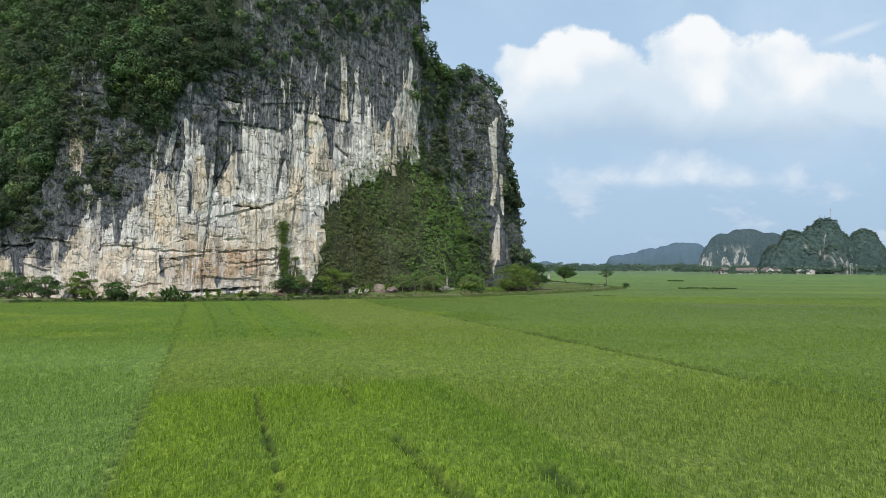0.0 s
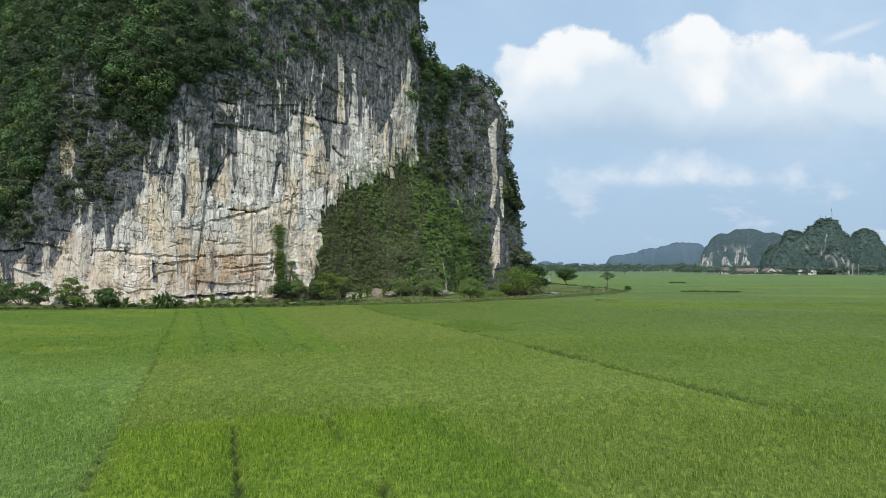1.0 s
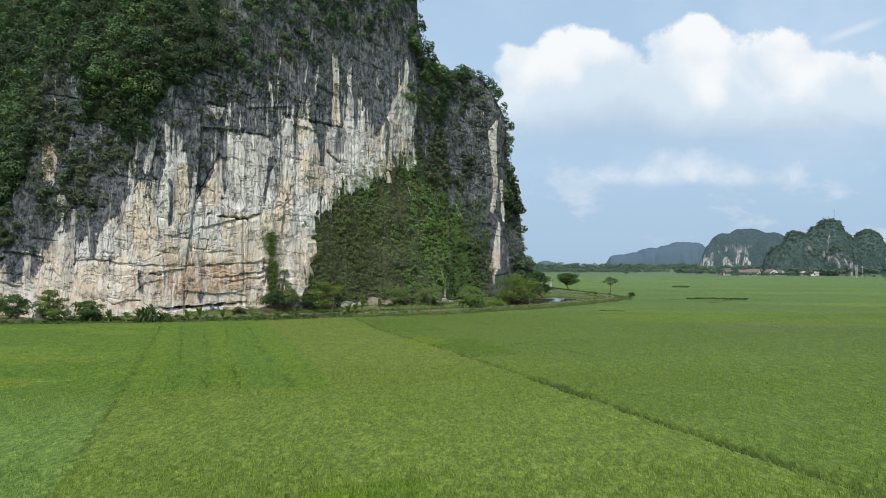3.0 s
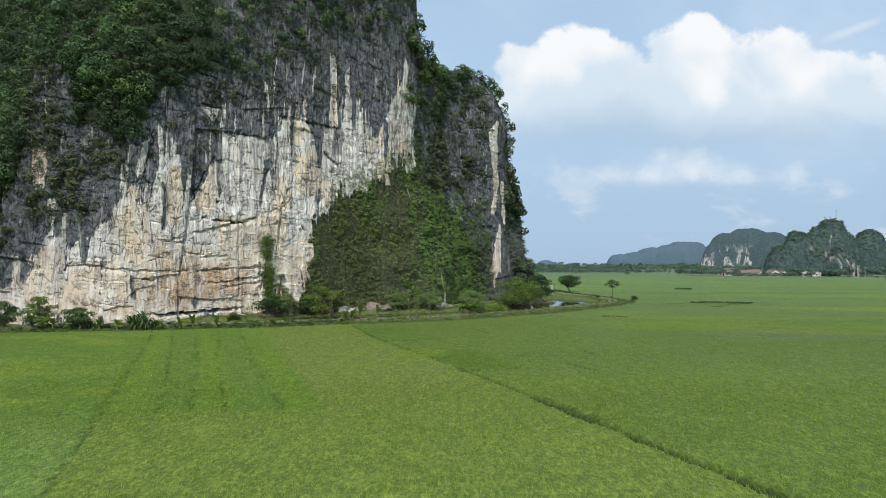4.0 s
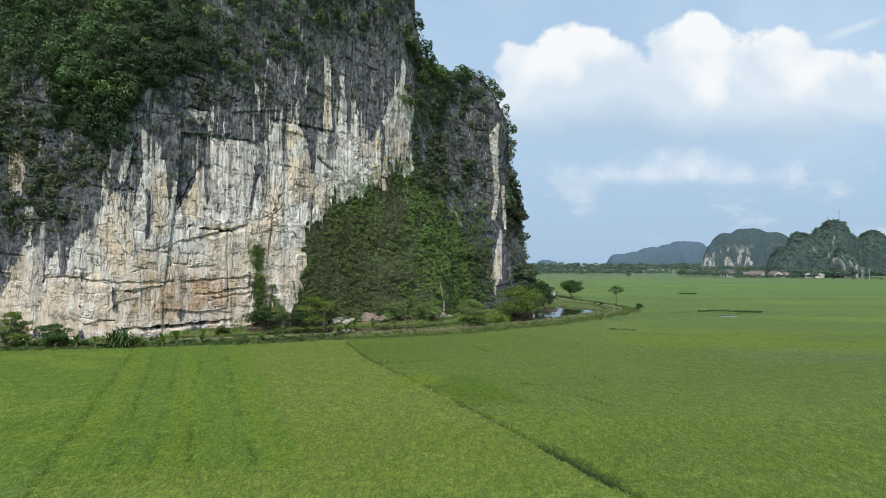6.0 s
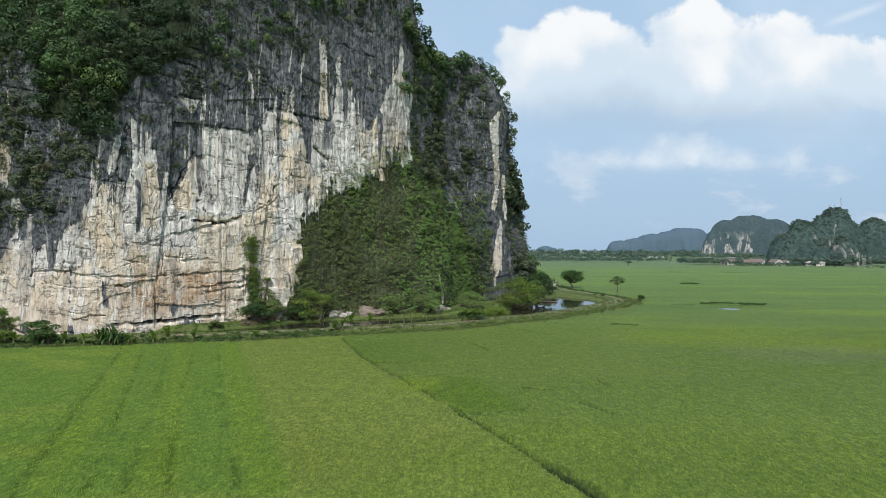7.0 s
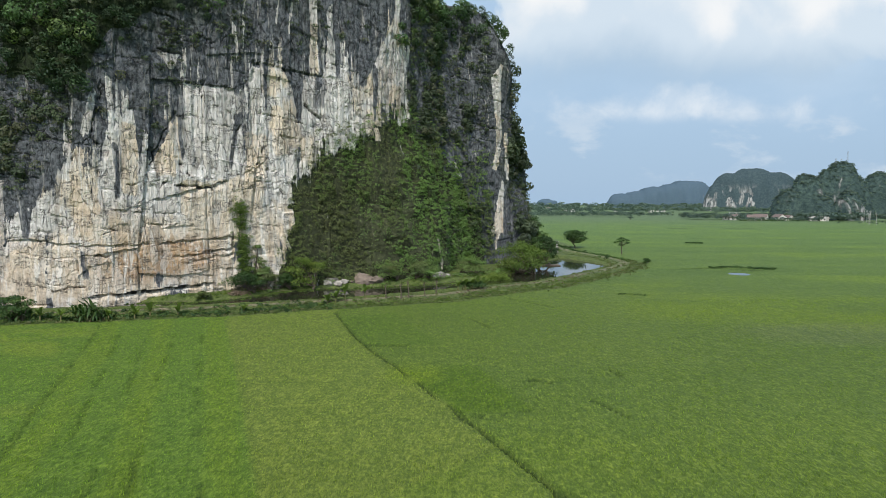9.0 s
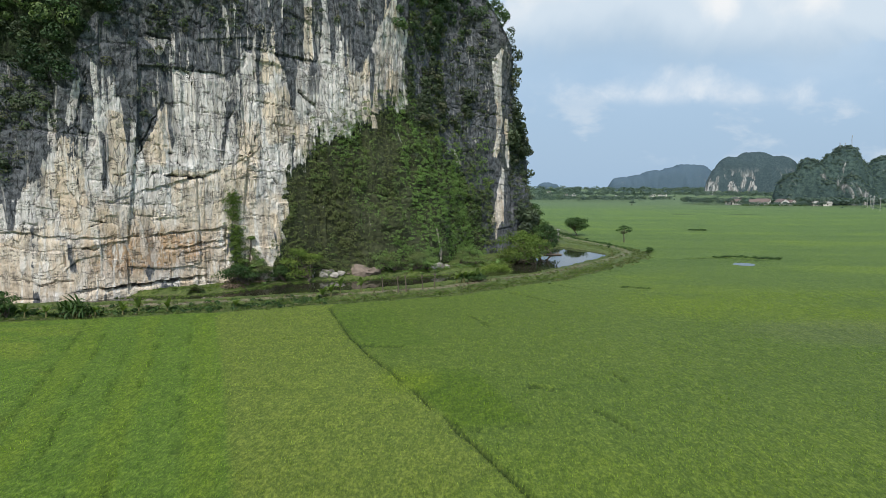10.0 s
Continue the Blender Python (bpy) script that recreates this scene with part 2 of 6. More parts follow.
    col = n.mix(n.math("MULTIPLY", split, 0.4), col, (0.018, 0.019, 0.02))
    n.put(b.inputs["Base Color"], col)
    b.inputs["Roughness"].default_value = 0.9
    b.inputs["Specular IOR Level"].default_value = 0.25
    hgt = n.math("ADD", n.math("MULTIPLY", grain, 0.9), n.math("MULTIPLY", hair, 0.6))
    hgt = n.math("SUBTRACT", n.math("ADD", hgt, n.math("MULTIPLY", fine, 0.35)), n.math("MULTIPLY", split, 0.35))
    hgt = n.math("SUBTRACT", n.math("ADD", hgt, n.math("MULTIPLY", tone.outputs[2], 0.25)), n.math("MULTIPLY", chink, 0.5))
    n.put(b.inputs["Normal"], n.bump(hgt, 1.0, 0.6))
    return m


def leaf_material(name, low, high, alt, glow=0.35, alt_share=0.16):
    """Leaves: each clump its own tone, some light through the blade."""
    m = bpy.data.materials.new(name)
    m.use_nodes = True
    n = Nodes(m.node_tree)
    tint = attr(n, "tint", "Fac")
    rnd = n.add("ShaderNodeNewGeometry").outputs["Random Per Island"]
    col = n.mix(n.math("MULTIPLY_ADD", rnd, 0.24, n.math("MULTIPLY", tint, 0.80), clamp=True), low, high)
    col = n.mix(n.step(n.math("FRACT", n.math("MULTIPLY", tint, 7.31)), 1.0 - alt_share, 1.0 - alt_share + 0.03), col, alt)
    d = n.add("ShaderNodeBsdfPrincipled")
    n.put(d.inputs["Base Color"], col)
    d.inputs["Roughness"].default_value = 0.62
    d.inputs["Specular IOR Level"].default_value = 0.3
    t = n.add("ShaderNodeBsdfTranslucent")
    n.put(t.inputs[0], n.mix(1.0, col, (1.15, 1.25, 0.6), "MULTIPLY"))
    s = n.add("ShaderNodeMixShader")
    s.inputs[0].default_value = glow
    n.put(s.inputs[1], d.outputs[0])
    n.put(s.inputs[2], t.outputs[0])
    n.put(n.add("ShaderNodeOutputMaterial").inputs[0], s.outputs[0])
    return m


def crop_material(name, blades):
    """Rice, in the colour of its plot."""
    m, n, b = material(name)
    col = attr(n, "plot")
    pos = n.add("ShaderNodeNewGeometry").outputs["Position"]
    if blades:
        rnd = n.add("ShaderNodeNewGeometry").outputs["Random Per Island"]
        col = n.mix(n.step(rnd, 0.0, 1.0, 0.0, 0.75), n.mix(1.0, col, (0.68, 0.76, 0.68), "MULTIPLY"), n.mix(1.0, col, (1.66, 1.56, 1.60), "MULTIPLY"))
    else:
        big = n.noise(n.scaled(pos, 0.16, 0.05, 1), 1.0, 4.0, 0.55, 0.4)
        mid = n.noise(n.scaled(pos, 1.0, 0.6, 1), 0.9, 5.0, 0.62)
        tiny = n.noise(n.scaled(pos, 1.0, 0.48, 0.6), 5.5, 5.0, 0.75)
        col = n.mix(n.step(big, 0.35, 0.7, 0.0, 0.25), col, n.mix(1.0, col, (1.18, 1.12, 0.9), "MULTIPLY"))
        col = n.mix(n.step(mid, 0.38, 0.60, 0.0, 0.6), col, n.mix(1.0, col, (0.66, 0.74, 0.72), "MULTIPLY"))
        patch = n.noise(n.scaled(pos, 0.30, 0.22, 1), 1.0, 5.0, 0.65, 0.3)
        col = n.mix(n.step(patch, 0.36, 0.62, 0.0, 0.25), col, n.mix(1.0, col, (0.74, 0.80, 0.80), "MULTIPLY"))
        col = n.mix(n.step(tiny, 0.40, 0.54, 0.62, 0.0), col, n.mix(1.0, col, (0.5, 0.57, 0.45), "MULTIPLY"))
        col = n.mix(n.step(tiny, 0.50, 0.62, 0.0, 0.65), col, n.mix(1.0, col, (1.6, 1.48, 1.35), "MULTIPLY"))
        clump = n.noise(n.scaled(pos, 1.0, 0.42, 1.0), 2.7, 3.0, 0.6, 0.2)
        col = n.mix(n.step(clump, 0.40, 0.50, 0.4, 0.0), col, n.mix(1.0, col, (0.55, 0.62, 0.5), "MULTIPLY"))
        col = n.mix(n.step(clump, 0.52, 0.62, 0.0, 0.55), col, n.mix(1.0, col, (1.45, 1.36, 1.3), "MULTIPLY"))
        n.put(b.inputs["Normal"], n.bump(n.math("ADD", n.math("ADD", tiny, clump), n.math("MULTIPLY", mid, 0.6)), 0.8, 0.3))
    n.put(b.inputs["Base Color"], col)
    b.inputs["Roughness"].default_value = 0.75
    b.inputs["Specular IOR Level"].default_value = 0.2
    if blades:
        t = n.add("ShaderNodeBsdfTranslucent")
        n.put(t.inputs[0], n.mix(1.0, col, (1.25, 1.3, 0.9), "MULTIPLY"))
        s = n.add("ShaderNodeMixShader")
        s.inputs[0].default_value = 0.45
        n.put(s.inputs[1], b.outputs[0])
        n.put(s.inputs[2], t.outputs[0])
        n.put(n.t.nodes["Material Output"].inputs[0], s.outputs[0])
    return m


def plain(name, colour, other=None, rough=0.8, scale=2.0, bump=0.3, dist=0.03, spec=0.3):
    m, n, b = material(name)
    pos = n.add("ShaderNodeTexCoord").outputs["Object"]
    a = n.noise(pos, scale, 6.0, 0.62, 0.2)
    c = n.noise(pos, scale * 7.0, 4.0, 0.6)
    other = other or tuple(v * 0.6 for v in colour)
    col = n.mix(n.step(a, 0.35, 0.68), colour, other)
    col = n.mix(n.step(c, 0.45, 0.75, 0.0, 0.4), col, tuple(v * 0.55 for v in colour))
    n.put(b.inputs["Base Color"], col)
    b.inputs["Roughness"].default_value = rough
    b.inputs["Specular IOR Level"].default_value = spec
    n.put(b.inputs["Normal"], n.bump(n.math("ADD", a, c), bump, dist))
    return m


def water_material():
    m, n, b = material("pond_water")
    pos = n.add("ShaderNodeNewGeometry").outputs["Position"]
    a = n.noise(pos, 0.35, 4.0, 0.6)
    n.put(b.inputs["Base Color"], n.mix(n.step(a, 0.4, 0.65), (0.020, 0.024, 0.014), (0.035, 0.036, 0.02)))
    b.inputs["Roughness"].default_value = 0.04
    b.inputs["IOR"].default_value = 1.33
    n.put(b.inputs["Normal"], n.bump(n.noise(pos, 2.2, 3.0, 0.5), 0.06, 0.02))
    return m


def hill_material(name, green, green2, rock, bare, top=900.0):
    """Far wooded limestone: trees, bare rock where it is steep; the colours given carry distance haze."""
    m, n, b = material(name)
    geo = n.add("ShaderNodeNewGeometry")
    pos = geo.outputs["Position"]
    steep = attr(n, "slope", "Fac")
    trees = n.noise(pos, 0.30, 8.0, 0.74)
    stand = n.noise(pos, 0.045, 4.0, 0.6)
    patch = n.noise(n.scaled(pos, 1.0, 1.0, 0.30), 0.035, 6.0, 0.62, 0.5)
    drip = n.noise(n.scaled(pos, 0.30, 0.30, 0.03), 1.0, 4.0, 0.6)
    col = n.mix(n.step(trees, 0.40, 0.60), green, green2)
    col = n.mix(n.step(stand, 0.40, 0.65, 0.0, 0.45), col, green)
    wall = n.mix(n.step(drip, 0.38, 0.6), rock, tuple(v * 0.35 for v in rock))
    f = n.math("MULTIPLY", n.step(steep, 0.45, 0.75), n.step(patch, 1.0 - bare, 1.06 - bare))
    spot = n.add("ShaderNodeSeparateXYZ")
    n.put(spot.inputs[0], pos)
    f = n.math("MULTIPLY", f, n.step(n.math("ADD", spot.outputs[2], n.math("MULTIPLY", n.math("SUBTRACT", patch, 0.5), 60.0)), top, top * 0.5))
    n.put(b.inputs["Base Color"], n.mix(f, col, wall))
    b.inputs["Roughness"].default_value = 0.95
    b.inputs["Specular IOR Level"].default_value = 0.1
    n.put(b.inputs["Normal"], n.bump(trees, 1.0, 2.2))
    return m


ROCK = rock_material()
FOREST = leaf_material("forest_leaves", (0.020, 0.040, 0.022), (0.092, 0.170, 0.060), (0.122, 0.178, 0.060), 0.16)
SCRUB = leaf_material("scrub_leaves", (0.044, 0.062, 0.042), (0.110, 0.148, 0.080), (0.125, 0.135, 0.085), 0.28)
CREEPER = leaf_material("creeper_leaves", (0.155, 0.172, 0.078), (0.185, 0.310, 0.092), (0.125, 0.185, 0.078), 0.38, 0.14)
BUNDLEAF = leaf_material("bund_leaves", (0.030, 0.062, 0.016), (0.070, 0.125, 0.030), (0.08, 0.13, 0.03))
DARKLEAF = leaf_material("dark_leaves", (0.026, 0.058, 0.022), (0.080, 0.148, 0.044), (0.10, 0.16, 0.05))
LIMELEAF = leaf_material("lime_leaves", (0.100, 0.165, 0.030), (0.220, 0.310, 0.066), (0.22, 0.28, 0.07), 0.4)
FRESHLEAF = leaf_material("fresh_leaves", (0.070, 0.124, 0.026), (0.155, 0.228, 0.050), (0.17, 0.23, 0.06), 0.4)
WEED = leaf_material("weed_leaves", (0.085, 0.122, 0.042), (0.170, 0.220, 0.078), (0.19, 0.20, 0.10), 0.4)
# leaves of distant trees, with the haze put into their blue-grey colour
HAZYLEAF = leaf_material("haze_tinted_leaves", (0.072, 0.112, 0.104), (0.120, 0.172, 0.145), (0.13, 0.18, 0.13))
DRYLEAF = leaf_material("withered_leaves", (0.105, 0.080, 0.058), (0.215, 0.165, 0.118), (0.26, 0.22, 0.15), 0.2)
BANANA = leaf_material("banana_leaf", (0.085, 0.14, 0.035), (0.19, 0.26, 0.075), (0.22, 0.21, 0.09), 0.45)
SHEET = crop_material("rice_canopy", False)
BLADE = crop_material("rice_blades", True)
BARK = plain("bark", (0.16, 0.13, 0.10), scale=4.0)
STEM = plain("banana_stem", (0.17, 0.18, 0.07), (0.20, 0.15, 0.08), scale=3.0)
WATER = water_material()
TILE = plain("roof_tile", (0.19, 0.145, 0.13), (0.135, 0.105, 0.095), scale=0.9)
PLASTER = plain("plaster", (0.68, 0.66, 0.62), (0.52, 0.50, 0.46), scale=0.7)
PANE = plain("dark_pane", (0.03, 0.035, 0.04), rough=0.2, bump=0.0)
CONCRETE = plain("concrete", (0.46, 0.45, 0.42), scale=1.2)
STEEL = plain("galvanised_steel", (0.42, 0.43, 0.44), rough=0.5, bump=0.05)
STONE = plain("boulder", (0.42, 0.395, 0.355), (0.15, 0.14, 0.125), scale=0.8, bump=0.6, dist=0.12)
BROWNSTONE = plain("brown_boulder", (0.25, 0.20, 0.165), (0.14, 0.115, 0.095), scale=0.8, bump=0.6, dist=0.12)
# distance haze is mixed into these hill colours, bluer and paler farther off
HILL_NEAR = hill_material("hazed_near_hill", (0.040, 0.066, 0.066), (0.086, 0.130, 0.112), (0.38, 0.38, 0.37), 0.43)
HILL_MID = hill_material("hazed_middle_hill", (0.042, 0.068, 0.080), (0.078, 0.112, 0.118), (0.44, 0.44, 0.43), 0.50, 66.0)
HILL_FAR = hill_material("hazed_distant_hill", (0.074, 0.116, 0.156), (0.088, 0.132, 0.168), (0.25, 0.27, 0.28), 0.35)

# ---------------------------------------------------------------- mesh helpers
rng = np.random.default_rng(7)


def hashed(ix, iy, seed):
    h = (ix.astype(np.int64) * 374761393 + iy.astype(np.int64) * 668265263 + seed * 1442695041) & 0xFFFFFFFF
    h = ((h ^ (h >> 13)) * 1274126177) & 0xFFFFFFFF
    return ((h ^ (h >> 16)) & 0xFFFFFF) / float(0xFFFFFF)


def vnoise(x, y, seed=0):
    """Smooth noise from -1 to 1 on arrays."""
    ix, iy = np.floor(x), np.floor(y)
    fx, fy = x - ix, y - iy
    fx, fy = fx * fx * (3 - 2 * fx), fy * fy * (3 - 2 * fy)
    a, b = hashed(ix, iy, seed), hashed(ix + 1, iy, seed)
    c, d = hashed(ix, iy + 1, seed), hashed(ix + 1, iy + 1, seed)
    return 2 * ((a * (1 - fx) + b * fx) * (1 - fy) + (c * (1 - fx) + d * fx) * fy) - 1


def fbm(x, y, octaves=4, seed=0):
    total, amp, norm = 0.0, 1.0, 0.0
    for k in range(octaves):
        total = total + amp * vnoise(x * 2.0 ** k + 17.3 * k, y * 2.0 ** k - 9.1 * k, seed + k)
        norm, amp = norm + amp, amp * 0.55
    return total / norm


def smooth(lo, hi, v):
    t = np.clip((v - lo) / (hi - lo), 0, 1)
    return t * t * (3 - 2 * t)


def knots(v, pairs):
    p = np.array(pairs, float)
    return np.interp(v, p[:, 0], p[:, 1])


def mesh_of(name, verts, faces, mat, flat=False):
    """A mesh from arrays of places and of faces that all have the same number of corners."""
    verts, faces = np.asarray(verts, np.float32), np.asarray(faces, np.int32)
    me = bpy.data.meshes.new(name)
    k = faces.shape[1]
    me.vertices.add(len(verts))
    me.vertices.foreach_set("co", verts.ravel())
    me.loops.add(faces.size)
    me.loops.foreach_set("vertex_index", faces.ravel())
    me.polygons.add(len(faces))
    me.polygons.foreach_set("loop_start", np.arange(0, faces.size, k, dtype=np.int32))
    me.update(calc_edges=True)
    me.polygons.foreach_set("use_smooth", np.full(len(faces), not flat))
    me.materials.append(mat)
    return me


def colours_on(me, name, rgb):
    a = me.attributes.new(name, "FLOAT_COLOR", "POINT")
    a.data.foreach_set("color", np.c_[rgb, np.ones(len(rgb))].astype(np.float32).ravel())


def values_on(me, name, values):
    me.attributes.new(name, "FLOAT", "POINT").data.foreach_set("value", np.asarray(values, np.float32))


def grid_faces(rows, cols):
    i = (np.arange(rows - 1)[:, None] * cols + np.arange(cols - 1)[None, :]).ravel()
    return np.c_[i, i + 1, i + cols + 1, i + cols]


def part(name, data, parent, label=""):
    ob = new(name, data)
    ob.parent = parent
    return tagged(ob, label)


# ---------------------------------------------------------------- the cliff
FOOT = [(-150, 140), (-110, 124), (-90, 120.5), (-72, 120), (-63, 120), (-56, 121.5), (-49, 128), (-44.4, 131.5),
        (-38.5, 136), (-25, 147.5), (-13.4, 157), (1, 178.6), (14.7, 189.7), (21, 200), (23, 216), (18, 240)]


def foot_curve(count=4000):
    p = np.array(FOOT, float)
    s = np.r_[0, np.cumsum(np.hypot(*np.diff(p, axis=0).T))]
    q = np.linspace(0, s[-1], count)
    xy = np.c_[np.interp(q, s, p[:, 0]), np.interp(q, s, p[:, 1])]
    k = int(6 / (s[-1] / count))
    ker = np.hanning(k) / np.hanning(k).sum()
    pad = np.pad(xy, ((k, k), (0, 0)), mode="reflect", reflect_type="odd")
    xy = np.c_[np.convolve(pad[:, 0], ker, "same"), np.convolve(pad[:, 1], ker, "same")][k:-k]
    q = q - q[np.argmin(np.abs(xy[:, 0] + 90))]
    d = np.gradient(xy, axis=0)
    d /= np.hypot(d[:, 0], d[:, 1])[:, None]
    wide = np.hanning(241) / np.hanning(241).sum()      # outward directions turn gently
    out = np.c_[d[:, 1], -d[:, 0]]
    out = np.c_[np.convolve(np.pad(out[:, 0], 120, mode="edge"), wide, "valid"),
                np.convolve(np.pad(out[:, 1], 120, mode="edge"), wide, "valid")]
    return q, xy, out / np.hypot(out[:, 0], out[:, 1])[:, None]


WALK_S, WALK_XY, WALK_N = foot_curve()
BROW = [(-63, 12), (0, 14), (8, 22), (13, 34), (16, 45), (24, 43), (40, 47), (51, 54), (60, 64), (72, 68), (88, 78), (96, 84),
        (99, 72), (101, 62), (104, 57), (113, 57), (122, 59), (129, 57), (133, 52), (140, 45), (145, 37), (152, 29), (162, 20), (190, 14)]
CROWN = [(-63, 70), (-20, 100), (10, 118), (90, 116), (96.5, 104), (98, 86), (100, 70), (103, 63.5), (113, 63.5), (122, 65.5),
         (129, 64.5), (132, 59), (137, 53), (141, 47), (145, 40), (152, 33), (162, 24), (190, 18)]
# overhung ledges: from s to s, height at either end, depth, height of the hollow below
LEDGES = [(20, 33, 10.3, 9.2, 0.9, 1.2), (31, 44, 9.2, 9.0, 0.7, 0.8), (44, 58, 9.1, 9.8, 0.8, 0.9), (46, 58, 6.5, 7.9, 0.9, 0.9),
          (49, 58, 5.6, 7.0, 0.8, 1.0), (50, 57, 3.9, 4.2, 0.35, 0.6), (43.5, 57, 16.4, 20.0, 1.0, 1.6), (38.5, 43, 14.2, 15.9, 0.6, 0.9),
          (33, 54, 0.7, 1.6, 2.2, 1.2), (59.6, 63.5, 20.6, 24.0, 1.1, 2.0), (48.6, 58.5, 36.4, 36.2, 1.1, 1.8), (59.8, 80, 41.4, 40.2, 0.9, 1.5),
          (71, 75.5, 34.8, 32.0, 1.5, 2.8), (13.2, 17.4, 31.8, 31.5, 0.9, 1.4), (-4, 9, 9.4, 10.4, 1.3, 1.8), (17.5, 22, 19.6, 19.0, 0.7, 1.0)]


# joints and slab edges in the pale wall: depth, width, then points (s, z)
GASHES = [(1.0, 0.30, (43.5, 22.1), (45.6, 27.5), (47.6, 31.0)), (1.2, 0.35, (59.1, 20.9), (61.0, 22.0), (62.8, 23.8), (62.5, 26.1)),
          (0.9, 0.35, (56.5, 20.1), (57.4, 24.8), (57.9, 28.0), (60.5, 31.8), (60.9, 33.7)), (0.8, 0.25, (65.0, 21.8), (65.3, 18.8), (66.9, 17.5)),
          (0.8, 0.25, (65.9, 30.5), (67.1, 27.5), (67.2, 24.1)), (0.8, 0.3, (71.4, 34.8), (73.6, 33.4), (75.2, 32.6)), (0.5, 0.2, (39.6, 24.8), (41.2, 24.7)),
          (0.6, 0.2, (39.9, 19.0), (42.0, 19.0)), (0.6, 0.2, (52.8, 27.0), (55.2, 26.8)), (0.7, 0.22, (48.7, 30.8), (51.6, 30.7)),
          (0.7, 0.25, (51.7, 22.0), (53.5, 21.1))]
CHINKS = [(0.8, 0.22, (51.7, 35.9), (52.4, 33.4)), (0.8, 0.25, (57.5, 34.8), (58.4, 32.7), (57.5, 30.5)),
          (0.8, 0.25, (63.0, 37.5), (63.2, 33.9)), (0.7, 0.22, (34.9, 7.2), (37.0, 7.4)), (0.8, 0.25, (45.3, 11.3), (47.6, 12.0)),
          (0.6, 0.2, (36.0, 10.8), (37.4, 11.3)), (0.9, 0.3, (25.5, 2.8), (28.3, 2.1), (33.0, 2.3)), (0.5, 0.2, (28.9, 6.6), (29.4, 5.4)),
          (1.0, 0.45, (48.3, 22.8), (48.5, 22.6)), (0.9, 0.28, (50.8, 23.5), (51.0, 22.9)), (0.9, 0.25, (49.2, 21.3), (49.6, 20.6)),
          (1.0, 0.4, (48.3, 16.8), (48.5, 16.7)), (1.4, 0.5, (40.4, 1.1), (40.6, 1.1)), (1.2, 0.4, (41.8, 0.9), (42.3, 1.4))]


JOINTS = [(0.9, 0.3, (76.0, 57.4), (80.8, 56.6), (87.2, 55.8)), (0.8, 0.28, (44.4, 47.4), (46.8, 47.0), (49.6, 46.2)), (0.8, 0.28, (52.0, 44.6), (54.4, 43.8)),
          (0.9, 0.3, (15.2, 43.0), (15.8, 44.3), (18.0, 44.6), (20.4, 44.2)), (0.6, 0.22, (15.2, 41.4), (20.4, 42.2)), (0.6, 0.22, (15.2, 37.8), (19.6, 37.4)),
          (1.0, 0.3, (13.0, 31.9), (17.0, 31.9)), (1.0, 0.3, (16.8, 19.8), (19.2, 19.7), (21.6, 19.8)), (1.1, 0.32, (45.3, 41.5), (47.6, 41.0), (50.0, 41.0)),
          (1.0, 0.28, (36.9, 36.0), (36.0, 31.8), (34.4, 26.2), (35.6, 25.4)), (0.7, 0.22, (31.6, 22.2), (33.2, 24.2), (34.0, 25.8)), (1.3, 0.45, (45.6, 19.2), (49.6, 18.6), (53.6, 18.8), (55.8, 19.9))]
FLANK_JOINTS = [(1.2, 0.4, (114.4, 35.8), (122.0, 35.8), (129.6, 35.0)), (1.2, 0.4, (123.0, 54.3), (128.2, 53.4)), (1.0, 0.4, (126.0, 46.6), (128.0, 43.4)), (0.8, 0.3, (115.0, 47.0), (121.0, 46.4)),
                (0.9, 0.35, (104.0, 42.5), (109.0, 41.8)), (0.8, 0.3, (88.0, 33.5), (91.0, 32.0))]
BULGE = (2.0, 132.0, 7.0)


def joint_shade(s, z):
    """Shade painted into the deep joints and under the ledges, 0 to 1."""
    return 0.8 * np.clip(gashes(s, z) / 0.5, 0, 1) + 0.8 * np.clip(-ledges(s, z) / 0.6 - 0.35, 0, 1)


def gashes(s, z):
    cut = np.zeros(s.shape)
    s, z = s + 0.35 * vnoise(s / 1.1, z / 1.1, 35), z + 0.35 * vnoise(s / 1.1, z / 1.1, 36)
    for deep, wide, *pts in GASHES + CHINKS + JOINTS + FLANK_JOINTS:
        a = np.array(pts)
        near = (s > a[:, 0].min() - 2) & (s < a[:, 0].max() + 2) & (z > a[:, 1].min() - 2) & (z < a[:, 1].max() + 2)
        if near.any():
            p, q = s[near], z[near]
            best = np.full(p.shape, 9.0)
            for (s0, z0), (s1, z1) in zip(pts[:-1], pts[1:]):
                t = np.clip(((p - s0) * (s1 - s0) + (q - z0) * (z1 - z0)) / ((s1 - s0) ** 2 + (z1 - z0) ** 2), 0, 1)
                best = np.minimum(best, np.hypot(p - s0 - t * (s1 - s0), q - z0 - t * (z1 - z0)))
            cut[near] = np.maximum(cut[near], 0.70 * deep * np.clip(0.55 + 1.3 * fbm(p / 1.6, q / 1.6, 3, 37), 0.0, 1.1) * np.exp(-(best / (0.50 * wide)) ** 2))
    return cut


